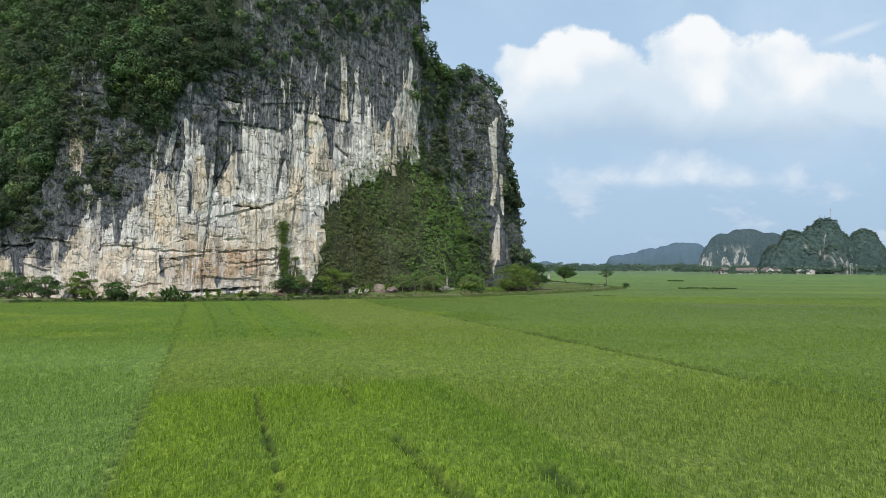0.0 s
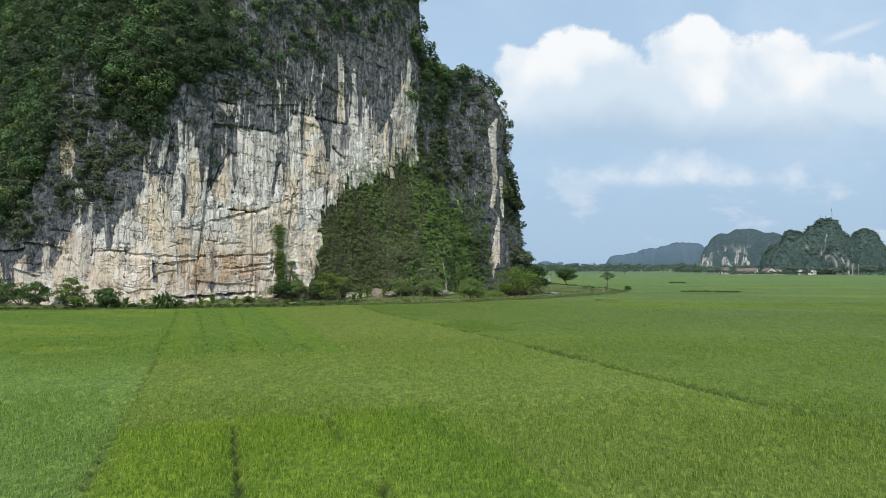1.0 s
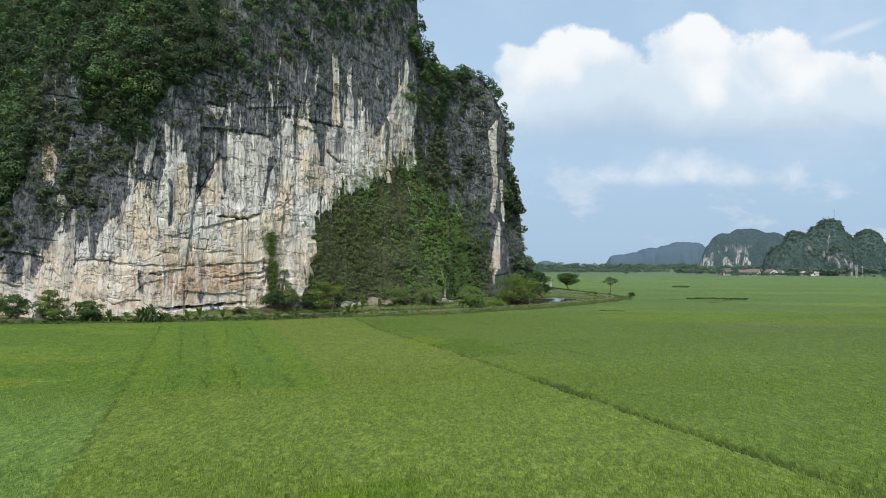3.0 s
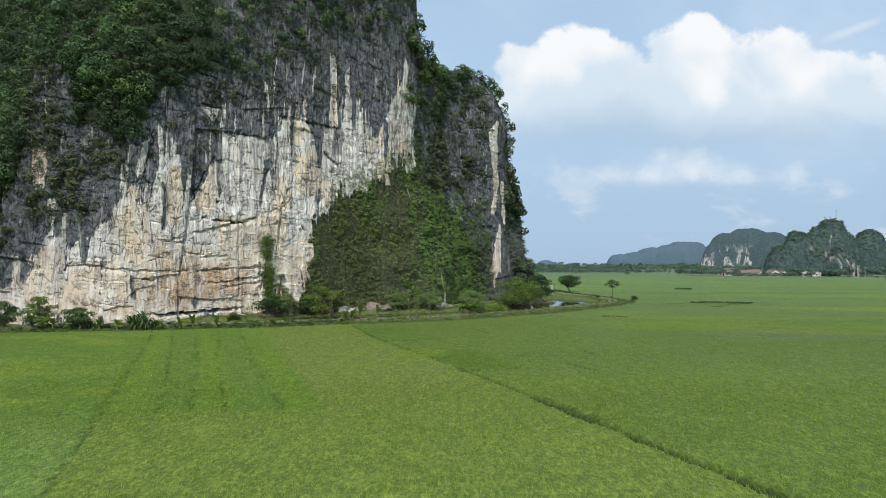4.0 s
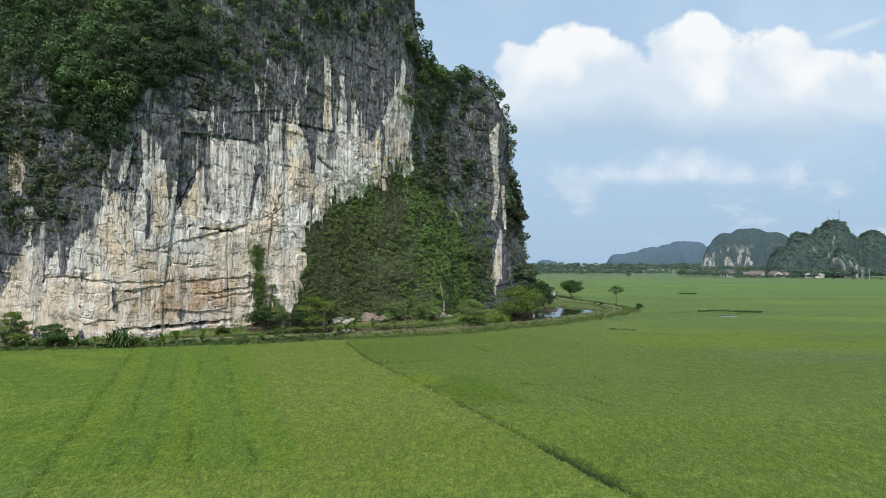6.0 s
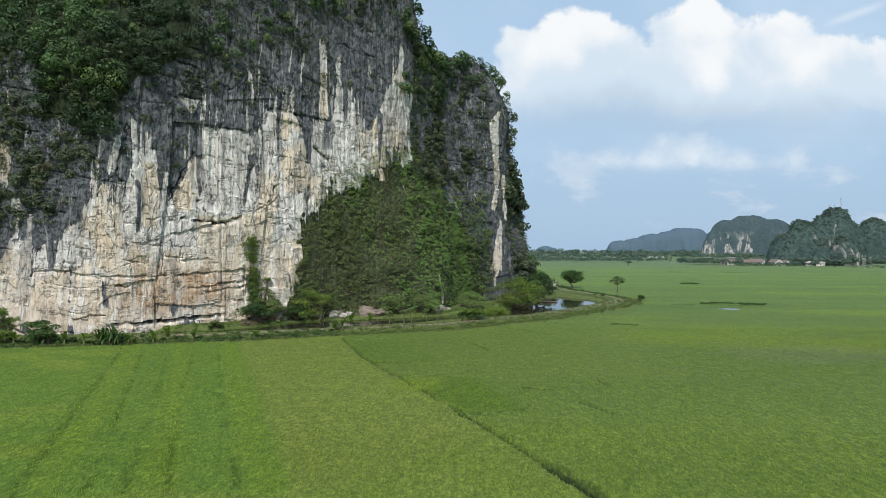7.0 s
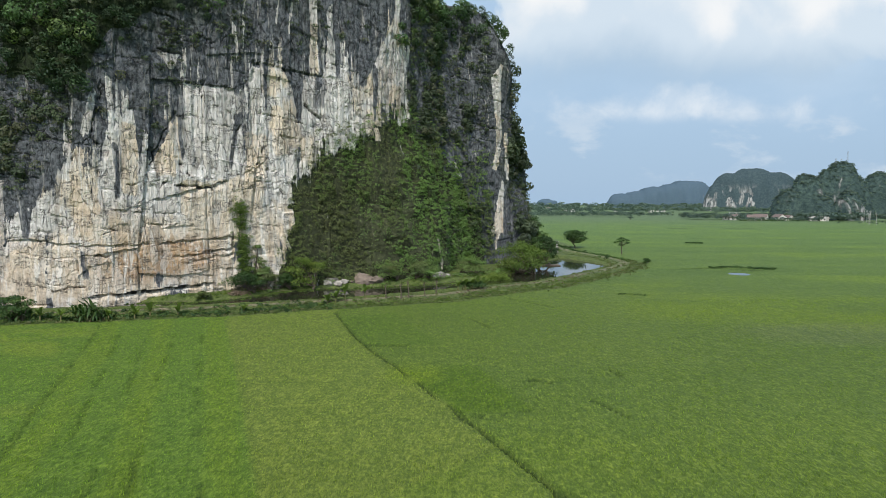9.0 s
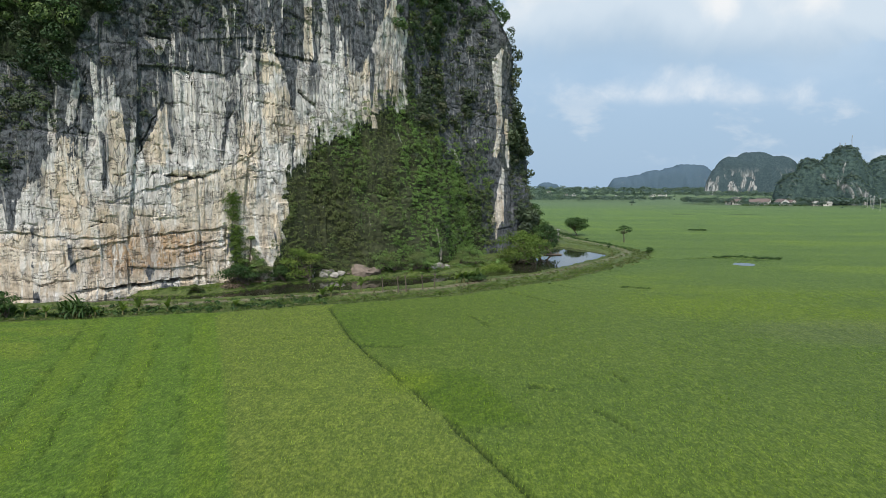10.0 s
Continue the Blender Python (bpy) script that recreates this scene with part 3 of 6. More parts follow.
def ledges(s, z):
    cut = 0.0
    for s0, s1, z0, z1, deep, tall in LEDGES:
        line = z0 + (z1 - z0) * (s - s0) / (s1 - s0) + 0.30 * vnoise(s / 1.3, s * 0 + z0, 31) + 0.2 * hashed(np.floor(s / 1.9), s * 0 + z0, 32)
        force = deep * np.clip(0.75 + 0.7 * fbm(s / 1.6, s * 0 + z0 * 3, 2, 33), 0.1, 1.3)
        under = np.where(z < line, np.clip(1 + (z - line) / (tall * 0.8), 0, 1), 0)
        lip = np.where(z >= line, np.clip(1 - (z - line) / (tall * 2.2), 0, 1), 0) * 0.12
        ends = smooth(s0 - 0.2, s0 + 1.6, s) * (1 - smooth(s1 - 1.6, s1 + 0.2, s))
        cut = cut + force * 0.6 * ends * (lip - under)
    return cut


def blocks(s, z, wide, tall, seed, skew=0.3):
    """Broken rock: upright slabs, each set in or out and tilted a little, with a crack at some of their edges."""
    a = s / wide + skew * fbm(s / (wide * 1.7), z / (tall * 4), 2, seed)
    i = np.floor(a)
    b = z / tall + skew * fbm(s / (wide * 4), z / (tall * 1.6), 2, seed + 5) + 3.7 * hashed(i, i * 0, seed + 6)
    j = np.floor(b)
    fa, fb = a - i, b - j
    out = hashed(i, j, seed + 1) - 0.5
    tilt = (hashed(i, j, seed + 2) - 0.5) * (fa - 0.5) * 0.9 + (hashed(i, j, seed + 3) - 0.5) * (fb - 0.5) * 0.7
    crack = np.exp(-(np.minimum(fa, 1 - fa) * wide / 0.16) ** 2) * (hashed(i + (fa > 0.5), np.floor(z / (tall * 2.5)), seed + 4) > 0.62)
    seam = np.exp(-(np.minimum(fb, 1 - fb) * tall / 0.13) ** 2) * (hashed(i, j + (fb > 0.5), seed + 7) > 0.72)
    return out + tilt, np.maximum(crack, seam)


def relief(s, z):
    """How far the rock stands out of its smooth face."""
    d = 1.1 * fbm(s / 24, z / 34, 2, 3)
    rough = np.clip(0.75 + 0.9 * fbm(s / 9, z / 12, 3, 14), 0.2, 1.5)
    o, c = blocks(s, z, 8.5, 16.0, 21, 0.75)
    d = d + 0.75 * o - 0.22 * c
    o, c = blocks(s, z, 3.6, 8.0, 41, 0.7)
    d = d + 0.46 * o * rough - 0.34 * c * (rough > 0.8)
    o, c = blocks(s, z, 1.3, 2.4, 61, 0.6)
    d = d + 0.24 * o * rough - 0.20 * c * (rough > 1.05)
    bed = z + 0.10 * s + 1.4 * fbm(s / 17, z / 40, 3, 44)
    k = np.floor(bed / 3.3)
    line = np.abs(bed / 3.3 - k - 0.5) * 3.3 - 0.12 * vnoise(s / 0.7, k, 47)
    d = d - 0.30 * (1 - smooth(0.02, 0.16, line)) * smooth(0.05, 0.3, fbm(s / 5, k * 3.1, 2, 46))
    flute = fbm(s / 1.5, z / 26, 3, 11)
    d = d + 0.55 * (0.3 - np.abs(flute)) * smooth(10, 24, z)
    d = d + 0.14 * fbm(s / 0.8, z / 1.3, 3, 51)
    # the bulge of broken rock under the creepers
    d = d + 1.3 * fbm(s / 5, z / 5, 3, 53) * np.exp(-((s - 95) / 22) ** 4) * (1 - smooth(26, 36, z))
    d = d + 7.0 * np.exp(-((s - 97) / 17) ** 2) * np.clip(1 - z / 36, 0, 1) ** 1.2
    d = d + 2.2 * np.exp(-((s - 142) / 9) ** 2) * np.clip(1 - z / 30, 0, 1)
    d = d + BULGE[0] * np.exp(-((s - BULGE[1]) / BULGE[2]) ** 2) * smooth(34, 56, z)
    d = d - 3.0 * np.exp(-((s - 146) / 8) ** 2) * smooth(14, 24, z)
    return d + ledges(s, z) - gashes(s, z)


def wall_point(s, z):
    """A place on the mountain's skin, for arrays of s along the foot and heights z."""
    x, y = np.interp(s, WALK_S, WALK_XY[:, 0]), np.interp(s, WALK_S, WALK_XY[:, 1])
    nx, ny = np.interp(s, WALK_S, WALK_N[:, 0]), np.interp(s, WALK_S, WALK_N[:, 1])
    brow = knots(s, BROW)
    k = knots(s, [(-63, 0.75), (40, 0.62), (90, 0.55), (97, 0.35), (101, 0.7), (190, 0.8)])
    over = np.maximum(z - brow, 0)
    back = k * over * over / (over + 4.0)
    bx, by = knots(s, [(97, -0.30), (112, -0.62)]), knots(s, [(97, 0.95), (112, 0.78)])
    d = relief(s, z) * (1 - 0.5 * smooth(0, 8, over)) + 1.3 * fbm(s / 7, z / 7, 3, 61) * smooth(0, 6, over)
    return np.stack([x + nx * d + bx * back, y + ny * d + by * back, z], -1)


PALE_TOP = [(-63, 4), (1, 6), (8, 8), (12.4, 11), (17.6, 15.4), (21.6, 13.8), (24, 14.6), (27.2, 17), (29.2, 21), (31.6, 23.5), (34.4, 26), (36.4, 25.4), (38, 30), (41.2, 30), (41.7, 24.5),
            (44.2, 23), (46.8, 28.5), (47.8, 30.5), (49, 36.6), (57.6, 36.8), (60.8, 40.8), (67.2, 41), (69.6, 37), (72.6, 40), (77.2, 42), (80.4, 43.5), (81.2, 41), (87.2, 42),
            (88.8, 48), (92.5, 55), (96.5, 53), (98.2, 46), (98.8, 38), (99.5, 10), (101, -14), (190, -14)]
# bands down the wall: upper end (s, z), lower end (s, z), width at either end, strength
DARK_BANDS = [(36.9, 35.8, 35.4, 25.8, 0.5, 2.0, 1.0), (38.1, 25.0, 38.4, 16.0, 0.9, 0.7, 0.9), (39.0, 38.0, 39.1, 31.5, 1.6, 0.6, 0.9), (48.5, 36.8, 48.5, 23.0, 0.9, 0.7, 1.0),
              (58.5, 32.0, 56.8, 22.0, 1.0, 1.0, 0.8), (69.7, 42.5, 70.1, 31.0, 2.8, 0.8, 1.0), (75.2, 55.0, 75.2, 41.0, 1.0, 0.9, 0.9), (78.8, 56.0, 78.4, 40.5, 1.7, 1.0, 0.9),
              (84.0, 47.0, 83.6, 39.5, 4.6, 3.0, 0.9)]
DARK_STAINS = [(32.9, 8.2, 33.2, 3.6, 0.8, 0.8, 0.7), (63.4, 41.5, 63.6, 32.5, 1.0, 0.5, 0.8), (74.6, 40.0, 74.0, 34.0, 3.4, 2.0, 0.45), (87.4, 44.0, 87.2, 33.0, 1.2, 0.8, 0.8),
              (24.4, 14.8, 24.4, 10.2, 2.0, 1.2, 0.8),
              (5.0, 9.0, 5.2, 3.0, 3.0, 2.0, 0.7), (10.2, 11.0, 10.4, 5.5, 4.0, 2.4, 0.7), (13.6, 13.0, 13.7, 6.5, 1.5, 1.0, 0.7)]
PALE_BANDS = [(37.7, 36.4, 38.0, 23.0, 0.8, 1.0, 0.9), (35.3, 33.4, 33.7, 25.8, 0.9, 1.3, 0.9), (40.0, 33.0, 40.0, 16.0, 1.3, 2.2, 1.0), (42.8, 27.5, 42.4, 21.0, 0.9, 1.2, 0.7),
              (46.9, 41.0, 47.1, 38.2, 3.8, 1.0, 0.9), (16.0, 31.8, 16.0, 23.6, 2.8, 2.6, 1.0), (18.3, 22.0, 18.3, 19.9, 1.7, 1.7, 1.0), (18.8, 19.4, 18.0, 14.8, 0.9, 1.0, 0.8),
              (20.8, 19.4, 20.4, 13.8, 0.8, 1.0, 0.8), (46.0, 32.4, 46.0, 29.6, 0.7, 0.4, 0.7), (43.6, 34.0, 43.6, 32.0, 0.5, 0.4, 0.7), (17.0, 40.5, 17.2, 36.0, 0.3, 0.5, 0.6)]
HIGH_BANDS = [(73.2, 57.2, 73.6, 39.5, 1.2, 1.9, 1.0), (77.2, 54.0, 76.8, 41.0, 0.9, 1.9, 1.0), (80.4, 45.8, 80.0, 30.6, 1.5, 1.7, 1.0), (94.2, 59.2, 91.6, 38.0, 1.3, 5.5, 1.0), (99.2, 53.0, 98.0, 45.6, 1.2, 1.0, 0.8),
              (90.6, 51.0, 89.6, 40.0, 0.8, 1.6, 0.9), (66.0, 53.6, 65.6, 48.4, 0.4, 0.4, 0.8), (68.8, 53.6, 68.0, 46.4, 0.4, 0.5, 0.8), (60.0, 53.4, 59.2, 42.6, 0.5, 0.5, 0.7), (57.9, 47.5, 58.4, 41.0, 0.6, 0.7, 0.8),
              (82.0, 41.5, 82.4, 31.0, 0.5, 0.5, 0.9), (85.2, 42.0, 85.2, 31.6, 0.5, 0.6, 0.9)]
FLANK_BANDS = [(130.4, 51.5, 128.8, 47.6, 1.2, 3.0, 0.9), (128.7, 48.0, 129.3, 42.4, 3.4, 3.2, 1.0), (129.3, 43.0, 130.5, 36.6, 3.0, 2.4, 1.0), (130.5, 37.4, 130.9, 31.4, 2.4, 2.4, 0.9), (130.8, 32.0, 129.2, 24.4, 2.0, 2.6, 0.8),
               (134.8, 34.6, 134.4, 29.0, 3.0, 2.6, 1.0), (134.4, 29.4, 135.0, 21.6, 2.8, 2.2, 0.9), (132.4, 21.4, 131.2, 13.4, 1.4, 2.6, 0.9), (131.2, 14.0, 130.3, 7.4, 2.6, 4.4, 1.0), (130.3, 8.4, 129.9, 3.0, 1.8, 1.0, 0.8),
               (115.0, 25.8, 117.0, 21.8, 1.0, 2.4, 0.9), (102.0, 8.4, 100.9, 0.6, 1.0, 1.3, 0.8), (87.2, 31.6, 87.6, 28.6, 1.2, 1.8, 0.9)]


def bands(s, z, table, seed):
    """How much of a place is covered by the ragged bands of a table, 0 to 1."""
    total = np.zeros(s.shape)
    for s0, z0, s1, z1, w0, w1, force in table:
        near = (np.abs(s - 0.5 * (s0 + s1)) < abs(s1 - s0) + 3 + w0 + w1) & (z > z1 - 4) & (z < z0 + 4)
        if near.any():
            p, q = s[near], z[near]
            k = (z0 - q) / (z0 - z1)
            off = np.abs(p - s0 - (s1 - s0) * k + 0.45 * fbm(p / 1.0, q / 3.5, 3, seed)) / (0.5 * (w0 + (w1 - w0) * np.clip(k, 0, 1)))
            ends = k + 0.10 * fbm(p / 0.4, q / 9, 3, seed + 4) + 0.06 * fbm(p / 2, q / 2, 2, seed + 6)
            total[near] = np.maximum(total[near], force * (1 - smooth(0.75, 1.2, off)) * smooth(-0.05, 0.05, ends) * (1 - smooth(0.82, 1.12, ends)))
    return total


# tan plates: from s to s, from z to z
PLATES = [(31.5, 35.6, 10, 26), (39.2, 41.5, 17, 28.5), (44.2, 47.2, 20, 26), (59.4, 63.6, 20.5, 28.5), (64.6, 67.9, 25, 33.5),
          (22, 33, 1, 8.6), (92, 96, 35, 41), (72.4, 74.2, 40, 50), (48.3, 57, 8, 19.5), (13.7, 17.2, 25, 31.6)]


def tan_share(s, z):
    """How far the pale rock turns from white to tan."""
    s, z = s + 0.7 * fbm(s / 2, z / 3, 3, 88), z + 0.9 * fbm(s / 2, z / 2, 3, 89)
    t = 0.5 * (1 - smooth(9, 21, z)) + 0.6 * smooth(0.0, 0.5, fbm(s / 6, z / 9, 3, 90))
    for a, b, lo, hi in PLATES:
        t = np.maximum(t, smooth(a - 0.4, a + 0.4, s) * (1 - smooth(b - 0.4, b + 0.4, s)) * smooth(lo - 0.8, lo + 0.8, z) * (1 - smooth(hi - 0.8, hi + 0.8, z)))
    white = np.exp(-(((s - 27) / 5.5) ** 2 + ((z - 13.5) / 4.0) ** 2)) + smooth(48.5, 49.5, s) * (1 - smooth(57, 58, s)) * smooth(20, 22, z)
    return np.clip(t - 0.8 * white, 0, 1)


def washes(s, z):
    """Grey water stains drawn down over the pale rock, 0 to 1."""
    return np.clip(bands(s, z, DARK_BANDS + DARK_STAINS, 81), 0, 1)


def stains(s, z):
    """Pale rock, rust, and mossy cover with the dark gaps below the woods, each from 0 to 1."""
    top = knots(s + 0.5 * fbm(s / 1.5, z / 5, 2, 70), PALE_TOP)
    tongue = 1.5 * fbm(s / 1.7, z / 22, 3, 71) + 1.6 * fbm(s / 5, z / 12, 2, 72)
    pale = smooth(-1.8, 1.6, top + tongue - z)
    drip = fbm(s / 2.0, z / 26, 3, 75)
    heavy = smooth(0.35, 1.0, z / np.maximum(top, 1))
    pale = pale * (1 - 0.45 * smooth(0.05, 0.36, drip - 0.24 + 0.34 * heavy))
    box = smooth(48.8, 49.4, s) * (1 - smooth(57.2, 58.2, s)) * smooth(20, 23, z) * (1 - smooth(36.0, 36.5, z))
    pale = np.maximum(pale, 0.95 * box)
    pale = pale * (1 - 0.85 * bands(s, z, DARK_BANDS + DARK_STAINS, 81))
    fringe = smooth(13, 1, z - top) * smooth(0.10, 0.34, fbm(s / 0.6, z / 15, 3, 73) + 0.25 * fbm(s / 6, z / 8, 2, 74)) * smooth(22, 34, s)
    pale = np.maximum(pale, 0.60 * fringe)
    pale = np.maximum(pale, 0.22 * smooth(112, 117, s) * (0.8 + 0.9 * fbm(s / 3, z / 9, 3, 85)))
    light = np.maximum(bands(s, z, PALE_BANDS, 76), bands(s, z, HIGH_BANDS, 77))
    light = np.maximum(light, bands(s, z, FLANK_BANDS, 78))
    pale = np.maximum(pale, 0.9 * light)
    pale = pale - 0.30 * smooth(0.1, 0.4, fbm(s / 4.5, z / 6, 3, 79)) * (1 - smooth(9, 13, z))
    # shade-loving black film in the wet hollow by the foot
    film = 0.9 * np.exp(-(((s - 42) / 6) ** 2 + ((z - 3.4) / 1.3) ** 2)) * (0.8 + 0.9 * fbm(s / 2.5, z / 0.8, 3, 94)) + 0.9 * smooth(1.6, 0.2, z) * smooth(-0.2, 0.3, fbm(s / 3, z / 3, 2, 80))
    pale = pale - 0.4 * film
    rust = 3.0 * np.exp(-(((s - 44) / 7.5) ** 2 + ((z - 6.3) / 2.9) ** 2)) * (0.85 + 0.8 * fbm(s / 4, z / 3, 3, 83))
    rust = rust + 0.34 * smooth(0.0, 0.55, fbm(s / 7, z / 6, 3, 84)) * (1 - smooth(18, 34, z))
    rust = rust + 0.5 * np.exp(-(((s - 91) / 4) ** 2 + ((z - 41) / 6) ** 2)) + 0.35 * smooth(13, 14, s) * (1 - smooth(17, 18, s)) * smooth(24, 25, z)
    moss_shade = 0.55 * smooth(-0.1, 0.5, fbm(s / 8, z / 8, 3, 87)) * smooth(-2, 14, z - top)
    # covered rock: olive under creepers, painted dark as shaded gaps under woods
    veiled = np.maximum(0.85 * smooth(-2.0, 5.5, creeper_edge(s, z) + 3.5 * fbm(s / 1.6, z / 2.2, 3, 93)), knots(s, [(44, 0.66), (56, 0.45)]) * smooth(0.45, 0.75, wood_chance(s, z) + 0.25 * fbm(s / 2.5, z / 2.5, 3, 92)))
    moss_shade, rust = np.maximum(moss_shade, veiled), rust * (1 - veiled)
    pale = np.maximum(pale * (1 - 0.95 * veiled), 0.8 * bands(s, z, FLANK_BANDS[-3:], 78))
    return np.clip(np.stack([pale, rust, moss_shade], -1), 0, 1)


def build_cliff():
    s = np.concatenate([np.arange(-63, -6, 1.2), np.arange(-6, 150, 0.23), np.arange(150, 184, 0.8)])
    brow, crown = knots(s, BROW), knots(s, CROWN)
    low = np.linspace(0, 1, 266)[:, None]
    high = np.linspace(0, 1, 38)[1:, None] ** 1.15
    z = np.vstack([-2.0 + (brow + 2.0)[None, :] * low, brow[None, :] + (crown - brow)[None, :] * high])
    ss = np.broadcast_to(s, z.shape)
    p = wall_point(ss, z)
    top = p[-1]
    bx, by = knots(s, [(97, -0.30), (112, -0.62)]), knots(s, [(97, 0.95), (112, 0.78)])
    rear = [np.stack([top[:, 0] + bx * d, top[:, 1] + by * d, np.maximum(top[:, 2] - drop, -3)], -1)
            for d, drop in ((6, 0.5), (20, 5), (45, 30), (60, 130))]
    verts = np.concatenate([p.reshape(-1, 3), np.concatenate(rear)])
    rows, cols = z.shape[0] + len(rear), len(s)
    me = mesh_of("limestone_cliff", verts, grid_faces(rows, cols), ROCK, flat=True)
    st = stains(ss.ravel(), z.ravel())
    st = np.concatenate([st, np.tile([0, 0, 1.0], (cols * len(rear), 1))])
    colours_on(me, "stain", st)
    values_on(me, "wash", np.concatenate([washes(ss.ravel(), z.ravel()), np.zeros(cols * len(rear))]))
    values_on(me, "high", np.concatenate([np.clip(np.where(ss > 98, 0.4, z / np.maximum(knots(ss, PALE_TOP), 1)).ravel(), 0, 1.5), np.zeros(cols * len(rear))]))
    values_on(me, "joint", np.concatenate([joint_shade(ss.ravel(), z.ravel()), np.zeros(cols * len(rear))]))
    values_on(me, "tan", np.concatenate([tan_share(ss.ravel(), z.ravel()), np.zeros(cols * len(rear))]))
    uv = np.concatenate([np.stack([ss.ravel(), z.ravel()], -1), verts[-cols * len(rear):, :2]])
    layer = me.uv_layers.new(name="wall")
    ids = np.empty(len(me.loops), np.int32)
    me.loops.foreach_get("vertex_index", ids)
    layer.data.foreach_set("uv", uv[ids].astype(np.float32).ravel())
    tagged(new("limestone_cliff", me), "tall pale limestone cliff streaked grey, rust-stained above the canal", "cliff")


# ---------------------------------------------------------------- leaves
def leaf_cloud(count, size, seed, lobes=5, flat=0.8):
    """Places and outward ways of leaf sprays on a lumpy crown of radius 1."""
    r = np.random.default_rng(seed)
    c = r.normal(size=(lobes, 3))
    c /= np.linalg.norm(c, axis=1)[:, None]
    c[:, 2] = np.abs(c[:, 2]) * 0.7
    c *= 0.5
    rad = r.uniform(0.42, 0.68, lobes)
    k = r.integers(0, lobes, count)
    w = r.normal(size=(count, 3))
    w /= np.linalg.norm(w, axis=1)[:, None]
    w[:, 2] = np.where(w[:, 2] < -0.35, -w[:, 2], w[:, 2])
    p = c[k] + w * (rad[k] * r.uniform(0.72, 1.08, count))[:, None]
    p[:, 2] *= flat
    w = w + r.normal(size=(count, 3)) * 0.32 + np.array([0, 0, 0.20])
    w /= np.linalg.norm(w, axis=1)[:, None]
    return p, w, size * r.uniform(0.6, 1.35, count)


def crown_cloud(count, size, seed, lobes=9):
    """A tree crown of radius 1: knobs of foliage on a dome, leaves on their outsides alone."""
    r = np.random.default_rng(seed)
    c = r.normal(size=(lobes, 3))
    c /= np.linalg.norm(c, axis=1)[:, None]
    c[:, 2] = np.where(c[:, 2] < -0.3, -c[:, 2], c[:, 2])
    c = np.vstack([c * r.uniform(0.42, 0.62, lobes)[:, None], [[0, 0, 0]]])
    rad = np.r_[r.uniform(0.30, 0.48, lobes), 0.6]
    k = r.choice(lobes + 1, count, p=rad ** 2 / (rad ** 2).sum())
    w = r.normal(size=(count, 3))
    w /= np.linalg.norm(w, axis=1)[:, None]
    p = c[k] + w * (rad[k] * r.uniform(0.90, 1.10, count))[:, None]
    deep = (np.linalg.norm(p[:, None, :] - c[None, :, :], axis=2) - 0.86 * rad[None, :]).min(axis=1)
    keep = (deep > 0) & (p[:, 2] > -0.55)
    p, w = p[keep], w[keep]
    w = w + r.normal(size=w.shape) * 0.26 + np.array([0, 0, 0.12])
    w /= np.linalg.norm(w, axis=1)[:, None]
    return p, w, size * r.uniform(0.65, 1.3, len(p))


def sprays(p, w, size, seed, slim=0.6):
    """Four-cornered leaf sprays, slightly folded, as verts and faces."""
    r = np.random.default_rng(seed)
    a = np.cross(w, r.normal(size=w.shape))
    a /= np.linalg.norm(a, axis=1)[:, None]
    b = np.cross(w, a)
    s = size[:, None]
    v = np.stack([p - a * s * 0.62, p - b * s * slim * 0.5 + w * s * 0.10, p + a * s * 0.62 - w * s * 0.12, p + b * s * slim * 0.5 + w * s * 0.10], 1)
    return v.reshape(-1, 3), np.arange(len(p) * 4).reshape(-1, 4)


THIN = [leaf_cloud(42, 0.31, 200 + k, 4) for k in range(12)]
SPARSE = [leaf_cloud(26, 0.44, 250 + k, 3) for k in range(12)]
VINE = [leaf_cloud(34, 0.27, 270 + k, 3) for k in range(12)]
TUFT = [leaf_cloud(9, 0.8, 290 + k, 2, 1.2) for k in range(8)]


def thicket(name, mat, centres, radii, clouds, label, category, squash=1.0, seed=1, tint=None, face=None):
    """One mesh of many bushes."""
    r = np.random.default_rng(seed)
    vs, ts = [], []
    pick = r.integers(0, len(clouds), len(centres))
    turn = r.uniform(0, 2 * math.pi, len(centres))
    tone = r.uniform(0, 1, len(centres)) if tint is None else tint
    for i, (c, rad) in enumerate(zip(centres, radii)):
        p, w, size = clouds[pick[i]]
        co, si = math.cos(turn[i]), math.sin(turn[i])
        m = np.array([[co, -si, 0], [si, co, 0], [0, 0, squash]])
        p, w = p @ m.T, w @ m.T
        if face is not None:
            near = p @ face[i] > -0.30
            p, w, size = p[near], w[near], size[near]
        v, _ = sprays(p * rad + c, w, size * rad, seed + i)
        vs.append(v)
        ts.append(np.full(len(v), tone[i]))
    v = np.concatenate(vs)
    me = mesh_of(name, v, np.arange(len(v)).reshape(-1, 4), mat)
    values_on(me, "tint", np.concatenate(ts))
    return tagged(new(name, me), label, category, kind="stuff")


WOOD_FOOT = [(-63, 4), (1, 13), (8, 20), (13, 29), (14.5, 45), (21.5, 45), (22.5, 37.5), (34, 37.0), (38, 43), (45, 48), (51, 50), (60, 54.5),
             (72, 59), (88, 68), (97, 76), (100, 50), (104, 46), (113, 49), (122, 55), (129, 57), (140, 50), (190, 20)]


def outward(s):
    return np.stack([np.interp(s, WALK_S, WALK_N[:, 0]), np.interp(s, WALK_S, WALK_N[:, 1]), np.zeros_like(s)], -1)


